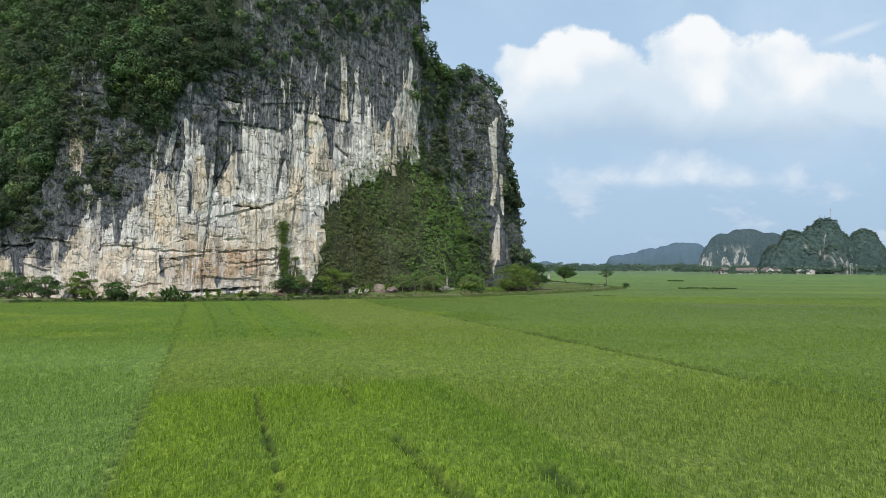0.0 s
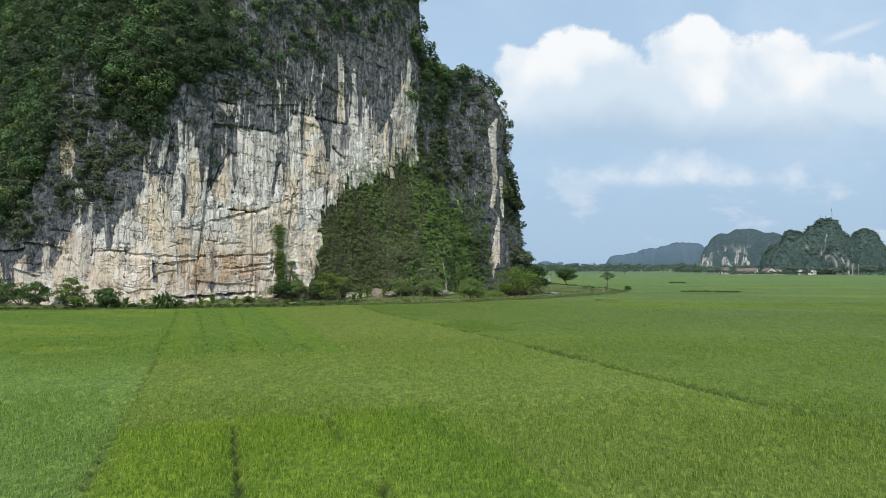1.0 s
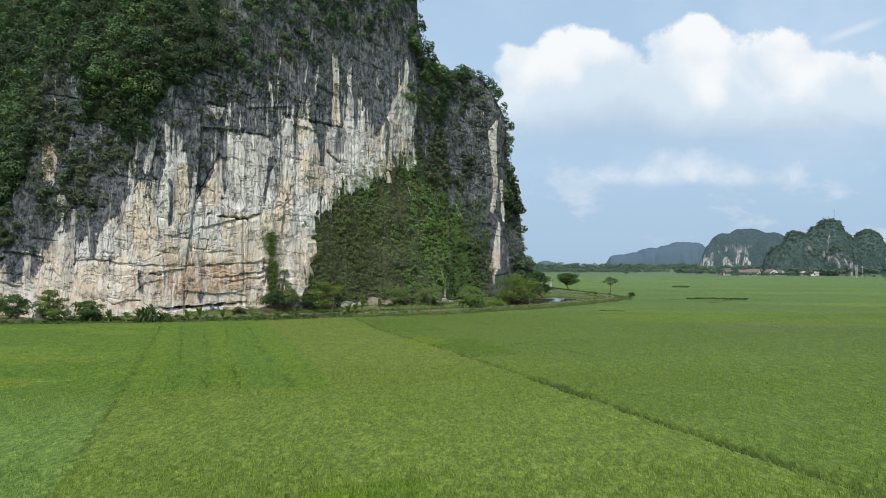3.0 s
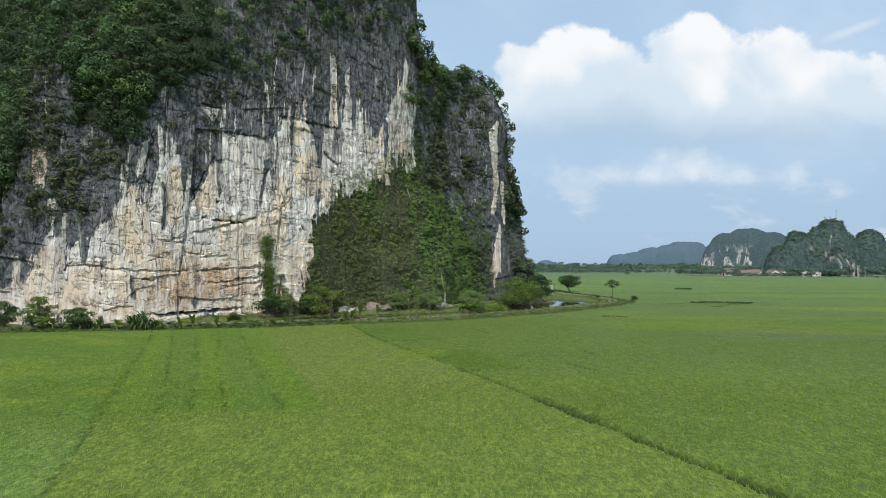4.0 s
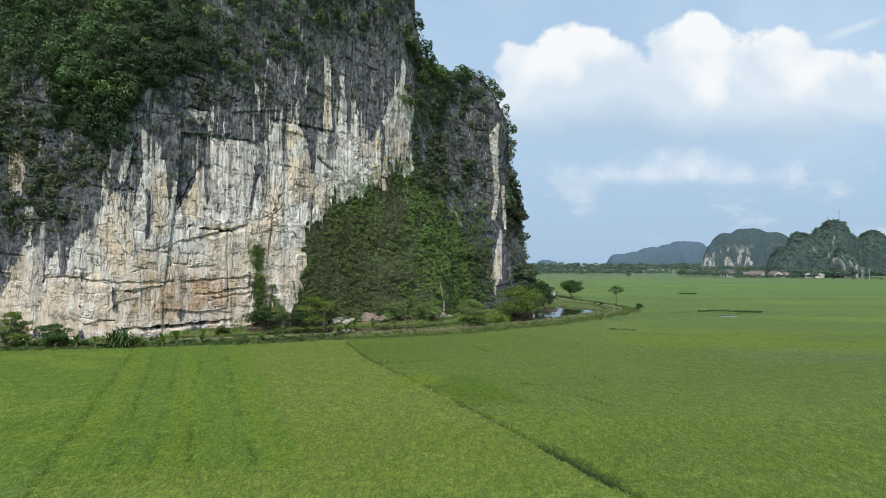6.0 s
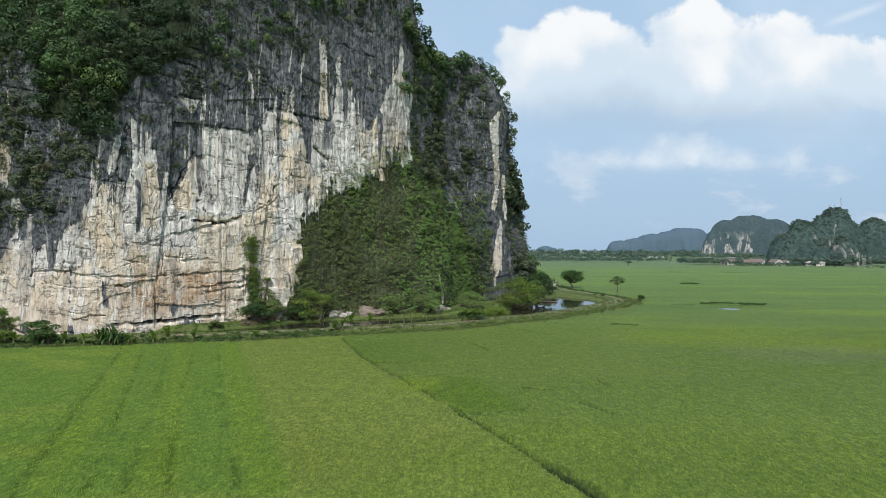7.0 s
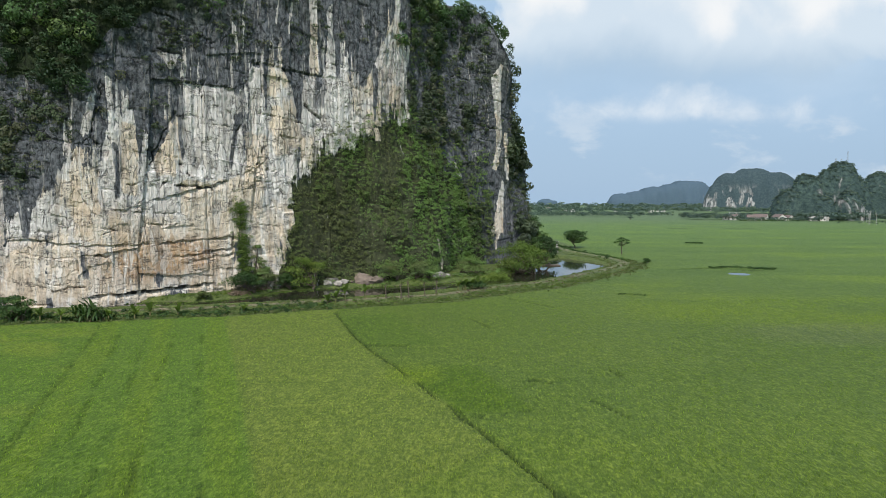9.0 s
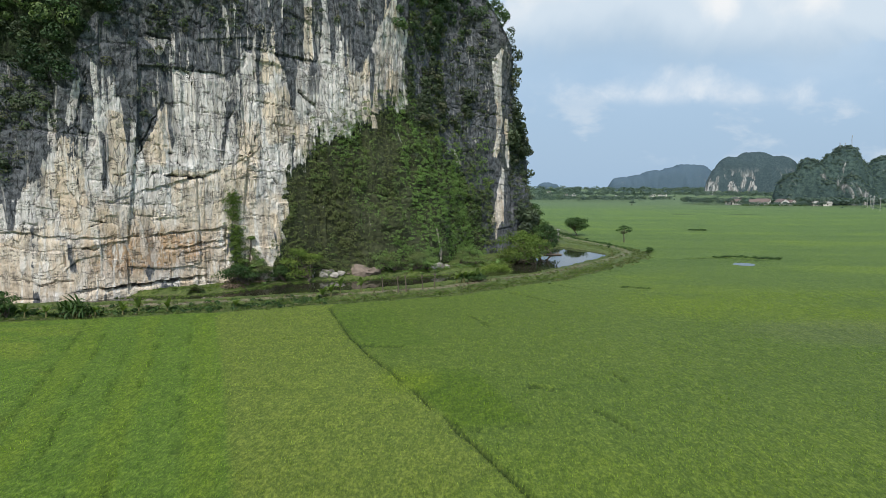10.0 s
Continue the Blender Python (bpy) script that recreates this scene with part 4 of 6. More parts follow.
def scatter(count, s0, s1, z0, z1, chance, seed):
    r = np.random.default_rng(seed)
    s, z = r.uniform(s0, s1, count), r.uniform(z0, z1, count)
    keep = (r.uniform(0, 1, count) < chance(s, z)) & (z < knots(s, CROWN) - 0.3)
    return s[keep], z[keep]


def on_wall(s, z, rad, lift=0.35):
    return wall_point(s, z) + outward(s) * (rad * lift)[:, None] + np.array([0, 0, 0.15]) * rad[:, None]


def wood_chance(s, z):
    edge = z - knots(s, WOOD_FOOT) + 3.5 * fbm(s / 6, z / 6, 3, 91)
    dense = knots(s, [(-63, 1), (40, 1), (50, 0.9), (62, 0.75), (97, 0.65), (99, 0.55), (131, 0.6), (134, 0.9), (190, 0.9)])
    return smooth(-4.5, 0.5, edge) * dense


def scrub_chance(s, z):
    gap = smooth(0, 4, z - knots(s, PALE_TOP) - 1.5)
    patch = smooth(-0.38, 0.12, fbm(s / 6, z / 5, 3, 95))
    left = 1 - smooth(8, 18, s)
    base = gap * patch * knots(s, [(15, 0.75), (33, 0.75), (36, 0.3), (43, 0.35), (47, 0.6), (63, 0.5), (66, 0.22), (97, 0.2)]) + 0.5 * left * smooth(6, 10, z) * smooth(-0.35, 0.2, fbm(s / 6, z / 6, 3, 96))
    recess = smooth(97, 100, s) * (1 - smooth(110, 114, s)) * smooth(-0.25, 0.3, fbm(s / 6, z / 9, 3, 97)) * 0.65
    butt = smooth(112, 116, s) * (1 - smooth(127, 130, s)) * (smooth(-0.05, 0.35, fbm(s / 5, z / 9, 3, 98)) * 0.6 + (1 - smooth(8, 22, z)) * 0.7)
    rim = smooth(134, 136, s) * 0.5
    return np.clip(base + 0.7 * recess + butt + rim, 0, 1)


def creeper_edge(s, z):
    """Metres below the ragged upper edge of the creepers."""
    top = knots(s + 1.6 * fbm(s / 4, z / 3.0, 3, 101), [(63.5, -3), (65.2, 4.6), (67.2, 9.4), (68.2, 15), (69.2, 21.5), (73.2, 24.5), (76.4, 28.6), (80.8, 30.6), (85.2, 32.6), (88.8, 34.6), (96.4, 36), (105.6, 35.4),
                                                           (112.4, 26.6), (119.6, 19.8), (125.2, 11.8), (126.4, 1.8), (128, -3)])
    return top + 3.4 * fbm(s / 4.6, z / 5.5, 4, 99) + 1.6 * fbm(s / 1.4, z / 3.0, 2, 100) - z


def creeper_vein(s, z):
    return np.exp(-((s - 58.4 - 0.08 * (10 - z)) / 0.9) ** 2) * smooth(1, 3, z) * (1 - smooth(14, 17.5, z)) * (1 - 0.8 * np.exp(-((z - 10.5) / 0.8) ** 2))


def creeper_chance(s, z):
    edge = creeper_edge(s, z)
    hole = 1 - 0.95 * bands(s, z, FLANK_BANDS[-3:], 78)
    thin = 1 - 0.3 * smooth(0.28, 0.5, fbm(s / 4, z / 9, 3, 119))
    return np.clip((0.20 * smooth(-6, 0, edge) + 0.80 * smooth(-1.5, 5.0, edge)) * hole * thin, 0, 1)


build_cliff()
BIGCROWN = [crown_cloud(460, 0.22, 150 + k, 9) for k in range(12)]
SMALLCROWN = [crown_cloud(210, 0.34, 170 + k, 6) for k in range(12)]
s, z = scatter(2700, -24, 150, 6, 100, wood_chance, 311)
rad = rng.uniform(0.95, 2.1, len(s)) * knots(s, [(40, 1.05), (60, 0.8), (97, 0.7), (101, 0.85)])
tone = np.clip(0.42 + 1.0 * fbm(s / 14, z / 11, 3, 111) + rng.normal(0, 0.22, len(s)), 0, 1)
thicket("cliff_woodland", FOREST, on_wall(s, z, rad, 0.65), rad, BIGCROWN, "rounded tree crowns crowding the upper cliff", "woodland", 1.0, 19, tone, face=outward(s))
s, z = scatter(1800, -24, 150, 6, 100, wood_chance, 301)
rad = rng.uniform(0.6, 1.5, len(s)) * knots(s, [(40, 1.05), (60, 0.8), (97, 0.75), (101, 0.85)])
tone = np.clip(0.35 + 0.8 * fbm(s / 14, z / 11, 3, 111) + rng.normal(0, 0.16, len(s)), 0, 1)
thicket("cliff_woodland", FOREST, on_wall(s, z, rad), rad, SMALLCROWN, "dense green woodland clinging to the upper cliff", "woodland", 0.85, 11, tone, face=outward(s))
s, z = scatter(9500, -20, 158, 3, 80, scrub_chance, 302)
rad = rng.uniform(0.45, 1.35, len(s))
thicket("cliff_scrub", SCRUB, on_wall(s, z, rad, 0.25), rad, THIN, "dull olive scrub rooted in ledges of grey rock", "scrub", 0.9, 12, face=outward(s))
s, z = scatter(1500, 4, 52, 13, 48, lambda s, z: smooth(1.5, 5, z - knots(s, PALE_TOP)) * smooth(-0.18, 0.16, fbm(s / 4.5, z / 4, 3, 126)) * (1 - bands(s, z, PALE_BANDS, 76)) * knots(s, [(4, 0.9), (36, 0.8), (40, 0.3), (52, 0.35)]), 310)
rad = rng.uniform(0.5, 1.25, len(s))
thicket("cliff_scrub", SCRUB, on_wall(s, z, rad, 0.3), rad, SMALLCROWN, "dark bushes growing out of the grey rock face", "scrub", 0.9, 21, face=outward(s))
s, z = scatter(10000, 54, 134, 0, 37, creeper_chance, 303)
rad = rng.uniform(0.4, 0.95, len(s))
tone = np.clip(0.5 + 1.2 * fbm(s / 5, z / 12, 3, 113) - 0.022 * (88 - s) - 0.016 * (z - 14) + 0.55 * np.exp(-((s - 91) / 5) ** 2 - ((z - 5) / 10) ** 2) - 0.4 * np.exp(-((s - 80) / 5) ** 2 - ((z - 6) / 8) ** 2) + rng.normal(0, 0.2, len(s)), 0, 1)
fold = outward(s) * (1.5 * np.clip(fbm(s / 2.2, z / 11, 3, 125), -0.35, 1.0))[:, None]
thicket("cliff_creepers", CREEPER, on_wall(s, z, rad, 0.15) + fold, rad, VINE, "thick curtain of green creepers over the rock", "creepers", 1.0, 13, tone, face=outward(s))
s, z = scatter(520, 136.5, 156, 2, 54, lambda s, z: np.maximum(np.maximum(1 - smooth(8, 14, z), np.exp(-((z - 29) / 5.5) ** 2)), np.exp(-((z - 49) / 3.5) ** 2)) * smooth(-0.35, 0.1, fbm(s / 4, z / 4, 3, 117)), 304)
rad = rng.uniform(1.0, 2.6, len(s))
thicket("cliff_woodland", SCRUB, on_wall(s, z, rad, 0.5), rad, SMALLCROWN, "bushes jutting from the cliff's shaded flank", "woodland", 0.9, 14, face=outward(s))
s, z = scatter(150, 100, 131, 52, 66, lambda s, z: smooth(-5, -1, z - knots(s, CROWN)), 305)
rad = rng.uniform(1.4, 2.9, len(s))
thicket("cliff_woodland", FOREST, on_wall(s, z, rad, 0.3), rad, BIGCROWN, "round tree crowns on top of the lesser buttress", "woodland", 0.85, 15, face=outward(s))
s, z = scatter(900, 97.5, 122, 30, 64, lambda s, z: 0.75 * smooth(-0.25, 0.15, fbm(s / 3, z / 9, 3, 116) - 0.03 * np.maximum(s - 110, 0)), 309)
rad = rng.uniform(0.6, 1.4, len(s))
thicket("cliff_woodland", SCRUB, on_wall(s, z, rad, 0.3), rad, SMALLCROWN, "dark trees filling the gully beside the buttress", "woodland", 0.9, 20, face=outward(s))
s, z = scatter(60, 94, 100, 50, 84, lambda s, z: smooth(-0.2, 0.3, fbm(s / 3, z / 4, 2, 118)), 306)
rad = rng.uniform(0.8, 1.9, len(s))
thicket("cliff_woodland", FOREST, on_wall(s, z, rad, 0.5), rad, SMALLCROWN, "small trees on the cliff's upper edge", "woodland", 0.9, 16, face=outward(s))
s, z = scatter(2600, 55, 62, 1, 18, creeper_vein, 307)
rad = rng.uniform(0.35, 0.75, len(s))
thicket("cliff_creepers", FRESHLEAF, on_wall(s, z, rad, 0.4), rad, VINE, "bright green vine hanging down the pale rock", "creepers", 1.0, 17, face=outward(s))


def hanging_chance(s, z):
    columns = smooth(-0.40, 0.10, fbm(s / 2.6, z / 14, 3, 121))
    low = smooth(112, 114, s) * (1 - smooth(128, 130, s)) * (1 - smooth(16, 34, z + 5 * fbm(s / 2, z / 8, 2, 122)))
    gully = smooth(98, 101, s) * (1 - smooth(111, 114, s)) * smooth(24, 30, z)
    return columns * np.clip(low + 0.1 * gully, 0, 1)


s, z = scatter(6400, 97, 131, 0, 62, hanging_chance, 308)
rad = rng.uniform(0.45, 1.1, len(s))
tone = np.clip(0.5 + 0.7 * fbm(s / 4, z / 12, 3, 123) + 0.5 * np.exp(-((s - 118) / 3) ** 2) * (1 - smooth(14, 22, z)) + rng.normal(0, 0.12, len(s)), 0, 1)
thicket("cliff_creepers", CREEPER, on_wall(s, z, rad, 0.3), rad, VINE, "green creepers hanging in columns down the buttress", "creepers", 1.1, 18, tone, face=outward(s))

# ---------------------------------------------------------------- the plain: rice, dike, canal
PATHLINE = [(-160, 100), (-110, 101), (-75, 106), (-48, 113.4), (-39.5, 115.4), (-32, 117.8), (-23, 122.3), (-15.4, 125), (-8, 128),
            (0.2, 131.9), (7.4, 139.5), (18.8, 148.2), (34.8, 169), (43, 181), (47.2, 190), (47.6, 198), (45.2, 213.7), (39.7, 229), (39, 252), (30, 300), (10, 360)]
POND = [(-150, 110), (-80, 114), (-56, 119.6), (-44, 121.6), (-34.6, 124.4), (-24.8, 128.3), (-16.2, 132.2), (-7, 137), (2.5, 144.5), (16.2, 154), (26.3, 165.2),
        (36, 180), (41.6, 189), (42.3, 194.5), (40, 201), (33.5, 214), (28, 203), (23, 187), (15, 170), (6, 158), (-3.4, 152), (-16.3, 146.4),
        (-24.7, 144.6), (-31.5, 140), (-36, 132), (-41.2, 127.6), (-56, 126.2), (-80, 119), (-150, 118)]


def line_distance(x, y, pts):
    best = np.full(x.shape, 1e9)
    for (ax, ay), (bx, by) in zip(pts[:-1], pts[1:]):
        dx, dy = bx - ax, by - ay
        t = np.clip(((x - ax) * dx + (y - ay) * dy) / (dx * dx + dy * dy), 0, 1)
        best = np.minimum(best, np.hypot(x - ax - t * dx, y - ay - t * dy))
    return best


def inside(x, y, pts):
    odd = np.zeros(x.shape, bool)
    for (ax, ay), (bx, by) in zip(pts, pts[1:] + pts[:1]):
        if ay != by:
            odd ^= ((ay > y) != (by > y)) & (x < (bx - ax) * (y - ay) / (by - ay) + ax)
    return odd


def pond_distance(x, y):
    d = line_distance(x, y, POND + POND[:1])
    return np.where(inside(x, y, POND), -d, d)


def across(x, y, a, b):
    """Metres to the right of the line from a to b."""
    dx, dy = b[0] - a[0], b[1] - a[1]
    return ((x - a[0]) * dy - (y - a[1]) * dx) / math.hypot(dx, dy)


MAIN_BUND = [(-16.2, 114.5), (-10.6, 98), (-6.9, 89), (-4.7, 84.8), (0.6, 72.9), (4.2, 64.3), (6.9, 58), (8.9, 53.5), (12.4, 44.5), (14.4, 40), (16.6, 34.5), (19.4, 28.6), (24, 18)]
LEFT_BUND = [(-47, 108), (-44.4, 102.8), (-38.2, 88.5), (-31.8, 72.6), (-27.4, 61.8), (-24, 53.6), (-14.4, 29.4), (-11.1, 21), (-8, 13)]
FURROWS = [(MAIN_BUND, 0.2, 0.8), (MAIN_BUND[6:], 0.52, 1.0), (LEFT_BUND[:6], 0.14, 0.58), (LEFT_BUND[5:], 0.13, 0.6),
           ([(-9.8, 30.6), (-6.4, 21.7), (-4.6, 16.9), (-3.6, 14)], 0.15, 0.85), ([(-2.4, 23.2), (-1.2, 20.2), (0.4, 16.5), (1.2, 14)], 0.36, 1.0),
           ([(-5.9, 32.2), (-4.3, 27.6)], 0.2, 0.5), ([(2.9, 19.4), (3.4, 17.6)], 0.32, 0.9), ([(-1.6, 34.5), (0.6, 28)], 0.18, 0.4),
           ([(-39.5, 98.5), (-27.8, 72), (-19.8, 53)], 0.11, 0.55), ([(-36.3, 99), (-26.4, 75), (-17.6, 53)], 0.11, 0.55),
           ([(-32.9, 99), (-24.9, 77.1), (-15.2, 53)], 0.11, 0.55), ([(-29.6, 99), (-21.2, 77.2), (-11.6, 54)], 0.11, 0.55),
          ]
FURROWS += [([(-8.7, 94.1), (-6.5, 93.6), (-4.4, 93.5)], 0.42, 1.0), ([(20, 136), (24, 131)], 0.4, 0.6), ([(3.3, 110), (5.8, 103.6)], 0.3, 0.6), ([(10.5, 128.5), (13.5, 124), (17.2, 119.3)], 0.4, 0.6), ([(12.3, 74.5), (14.2, 70.5)], 0.2, 0.5),
           ([(30.5, 134.2), (35, 133.2)], 0.5, 0.9), ([(16.2, 84.8), (16.7, 82)], 0.3, 0.6), ([(8.0, 80.4), (9.8, 79.9)], 0.3, 0.7), ([(1.5, 70), (8.3, 72.3)], 0.2, 0.3),
           ([(58, 178), (66, 180.5), (75, 176)], 1.3, 1.0), ([(131, 418), (160, 432), (194, 424)], 2.5, 0.7), ([(70, 100), (76, 108)], 0.5, 0.5)]
YELLOW, LUSH, GREY, MIDGREEN, FARGREEN = (0.164, 0.234, 0.024), (0.122, 0.204, 0.034), (0.152, 0.215, 0.041), (0.161, 0.217, 0.046), (0.114, 0.175, 0.034)
# the ditch colour holds both dark weeds and painted shade between plots
BANK, DIRT, MUD, DITCH_SHADE = (0.110, 0.146, 0.048), (0.27, 0.235, 0.175), (0.13, 0.11, 0.075), (0.022, 0.040, 0.013)


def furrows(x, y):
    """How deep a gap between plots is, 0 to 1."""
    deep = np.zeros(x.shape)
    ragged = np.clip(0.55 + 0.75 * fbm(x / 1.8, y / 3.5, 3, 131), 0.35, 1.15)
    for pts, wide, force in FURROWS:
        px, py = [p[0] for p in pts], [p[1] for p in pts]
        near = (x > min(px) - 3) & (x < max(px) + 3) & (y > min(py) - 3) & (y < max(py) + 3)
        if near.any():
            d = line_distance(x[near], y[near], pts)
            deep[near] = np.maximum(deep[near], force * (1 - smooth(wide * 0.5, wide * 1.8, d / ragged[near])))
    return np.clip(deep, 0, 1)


def plot_colour(x, y):
    """The crop's colour by its plot: mixed greens, strips left by the sowing, paler seed heads; haze tints it with
    distance.
    """
    c = np.tile(np.array(FARGREEN), x.shape + (1,))

    def lay(mask, colour):
        m = np.clip(mask, 0, 1)[..., None]
        c[...] = c * (1 - m) + np.array(colour) * m

    wob = 1.2 * fbm(x / 6, y / 6, 3, 141)
    main = np.interp(y, [p[1] for p in MAIN_BUND[::-1]], [p[0] for p in MAIN_BUND[::-1]])
    left = np.interp(y, [p[1] for p in LEFT_BUND[::-1]], [p[0] for p in LEFT_BUND[::-1]])
    ripe = fbm(x / 60, y / 13, 4, 143) + 0.5 * fbm(x / 9, y / 7, 3, 144)
    lay(0.5 * smooth(0.0, 0.6, ripe) * smooth(20, 60, y), YELLOW)
    lay(0.45 * smooth(0.1, 0.6, -ripe) * smooth(20, 60, y), (0.070, 0.122, 0.026))
    # beyond the main bund, and the plots this side of it
    lay(smooth(-0.3, 0.3, x - main) * (1 - smooth(60, 95, y + 6 * fbm(x / 12, y / 12, 3, 153))) * 0.8, (0.134, 0.200, 0.037))
    mid = smooth(-0.3, 0.3, x - left) * smooth(-0.3, 0.3, main - x)
    strip = np.interp(y, [54, 60.6, 72.3, 87.2, 108.3], [-8.4, -11.1, -15.7, -21.6, -30.3])
    front = 53 + 0.02 * x + 1.2 * fbm(x / 5, y * 0, 2, 145) + np.maximum(x + 6, 0) * 1.1
    lay(mid, GREY)
    back = mid * smooth(-0.4, 0.4, y - front)
    lay(back, MIDGREEN)
    strips = back * smooth(-0.25, 0.25, strip - x)
    lane = np.sin((x - left) / np.maximum(strip - left, 1) * 2 * math.pi * 2.5) + 0.5 * fbm(x / 2, y / 14, 2, 147)
    lay(strips, LUSH)
    lay(strips * smooth(0.0, 0.8, lane) * 0.35, YELLOW)
    lay(smooth(-0.3, 0.3, left - x) * smooth(46, 54, y + wob), LUSH)
    lay(smooth(-0.3, 0.3, left - x) * smooth(46, 54, y + wob) * smooth(-0.1, 0.5, fbm(x / 9, y / 5, 3, 148)) * 0.9, (0.178, 0.245, 0.040))
    lay(smooth(-0.3, 0.3, left - x) * (1 - smooth(46, 54, y + wob)), (0.152, 0.236, 0.056))
    # the yellow patch close to the start, its point to the north
    tip = smooth(-0.4, 0.4, x - left - 0.3) * smooth(-0.5, 0.5, 31.5 + 0.42 * (x + 8) * (x < -2) + 2.5 * (x >= -2) + wob - y)
    tip = tip * smooth(-0.5, 0.5, -2 + (36.7 - y) * 0.39 + 0.4 * wob - x)
    lay(tip, (0.154, 0.232, 0.026))
    lay(tip * smooth(0.0, 0.5, fbm(x / 3.5, y / 6, 3, 151)) * 0.4, LUSH)
    lay(tip * smooth(-4.5, -1.0, x - (-2 + (36.7 - y) * 0.39)) * 0.8, (0.112, 0.190, 0.024))
    # a darker plot by the main bund
    edge = np.interp(y, [71, 87], [7.8, 2.4]) + 0.4 * wob
    dark = smooth(0.1, 0.5, x - main) * smooth(-0.3, 0.3, edge - x) * smooth(-0.3, 0.3, 85.3 + 0.45 * x + 0.3 * wob - y) * smooth(-0.4, 0.4, y - 71 - 0.1 * x + 0.4 * wob)
    lay(dark * 0.9, (0.098, 0.164, 0.018))
    lay((1 - smooth(1.0, 2.6, np.hypot((x + 2.6) / 1.4, (y - 83) / 2.4))) * 0.7, YELLOW)
    # pale plots beyond the main bund, up to the dike, and a lush one in its corner
    beyond = smooth(-0.2, 0.2, x - main) * smooth(82, 88, y + wob) * (1 - smooth(128, 140, y - 0.3 * x + 2 * wob)) * (1 - smooth(24, 40, x + 2 * wob))
    lay(beyond * 0.85, (0.128, 0.188, 0.038))
    lay(beyond * smooth(0.0, 0.5, fbm(x / 10, y / 5, 3, 152)) * 0.35, (0.115, 0.175, 0.036))
    corner = smooth(-0.2, 0.2, x - main) * smooth(-0.4, 0.4, main + 8.5 + 0.4 * wob - x) * smooth(-0.4, 0.4, y - 93.5 - 0.2 * (x + 5)) * smooth(-0.4, 0.4, 113 + 0.35 * (x + 12) - y)
    lay(corner * 0.65, (0.104, 0.172, 0.028))
    # ripe bands further off
    lay((1 - smooth(5, 11, np.abs(y - 122 + 0.28 * x - 5 + 2 * wob))) * smooth(22, 34, x) * 0.5, YELLOW)
    lay((1 - smooth(4, 9, np.abs(y - 168 + 0.1 * x + 3 * wob))) * smooth(60, 90, x) * 0.6, YELLOW)
    lay((1 - smooth(2, 4, np.hypot((x - 52) / 5, (y - 102) / 2.2))) * 0.28, (0.20, 0.22, 0.11))
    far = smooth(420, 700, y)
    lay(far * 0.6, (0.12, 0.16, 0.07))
    # brightness set by distance; painted haze adds blue and takes red farther off
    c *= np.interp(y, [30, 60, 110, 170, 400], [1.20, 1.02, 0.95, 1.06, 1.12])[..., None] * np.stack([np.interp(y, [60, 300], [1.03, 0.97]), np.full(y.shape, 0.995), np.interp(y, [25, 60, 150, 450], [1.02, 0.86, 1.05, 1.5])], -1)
    # gaps between plots: dark weeds and shade, in one colour
    lay(furrows(x, y), DITCH_SHADE)
    return c


def ground_height(x, y):
    pond, path = pond_distance(x, y), line_distance(x, y, PATHLINE)
    z = -0.04 + 0.07 * fbm(x / 2.5, y / 2.5, 3, 121) + 0.12 * fbm(x / 14, y / 14, 2, 122) * smooth(20, 60, y)
    z = z - 0.42 * furrows(x, y)
    bank = 1 - smooth(5.0, 7.5, path + 0.8 * fbm(x / 5, y / 5, 2, 123))
    z = z * (1 - bank) + bank * (-0.30 + 0.10 * fbm(x / 1.5, y / 1.5, 3, 124))
    z = z + bank * 0.55 * (1 - smooth(1.0, 2.8, path))
    beyond = smooth(0, 1.0, pond) * ((y > np.interp(x, [p[0] for p in PATHLINE[:15]], [p[1] for p in PATHLINE[:15]]) + 2) & (x < 45) & (y < 330))
    z = z + beyond * (0.1 + 0.25 * fbm(x / 3, y / 3, 3, 125))
    z = np.where(pond < 1.6, np.minimum(z, -0.78 + np.clip(pond, -4, 1.6) * 0.55), z)
    pool = np.hypot((x - 68.6) / 4.2, (y - 171) / 5.6) + 0.15 * fbm(x / 1.5, y / 1.5, 2, 126)
    return np.where(pool < 1.25, np.minimum(z, -0.75 + np.clip(pool, 0, 1.25) * 0.5), z)


def ground_colour(x, y):
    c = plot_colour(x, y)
    pond, path = pond_distance(x, y), line_distance(x, y, PATHLINE)

    def lay(mask, colour):
        m = np.clip(mask, 0, 1)[..., None]
        c[...] = c * (1 - m) + np.array(colour) * m

    n = fbm(x / 1.3, y / 1.3, 3, 161)
    lay(1 - smooth(5.0, 6.5, path + 0.8 * fbm(x / 5, y / 5, 2, 123)), BANK)
    behind = (y > np.interp(x, [p[0] for p in PATHLINE[:15]], [p[1] for p in PATHLINE[:15]]) + 1) & (x < 46) & (y < 330)
    lay(behind * 1.0, BANK)
    lay(behind * smooth(-0.05, 0.3, fbm(x / 6, y / 6, 3, 163)) * 0.6, (0.12, 0.16, 0.04))
    lay((1 - smooth(0.5, 1.4, path + 0.7 * n)) * np.clip(0.85 - 0.30 * smooth(2, 12, x) * (1 - smooth(28, 40, x)) - 0.35 * smooth(24, 36, x) + 0.9 * n, 0, 0.92), DIRT)
    lay((1 - smooth(-0.5, 0.35, pond + 0.5 * n)), MUD)
    return c


def graded(start, end, first, grow):
    v, step = [], first
    while start < end:
        v.append(start)
        start, step = start + step, step * grow
    return np.array(v + [end])


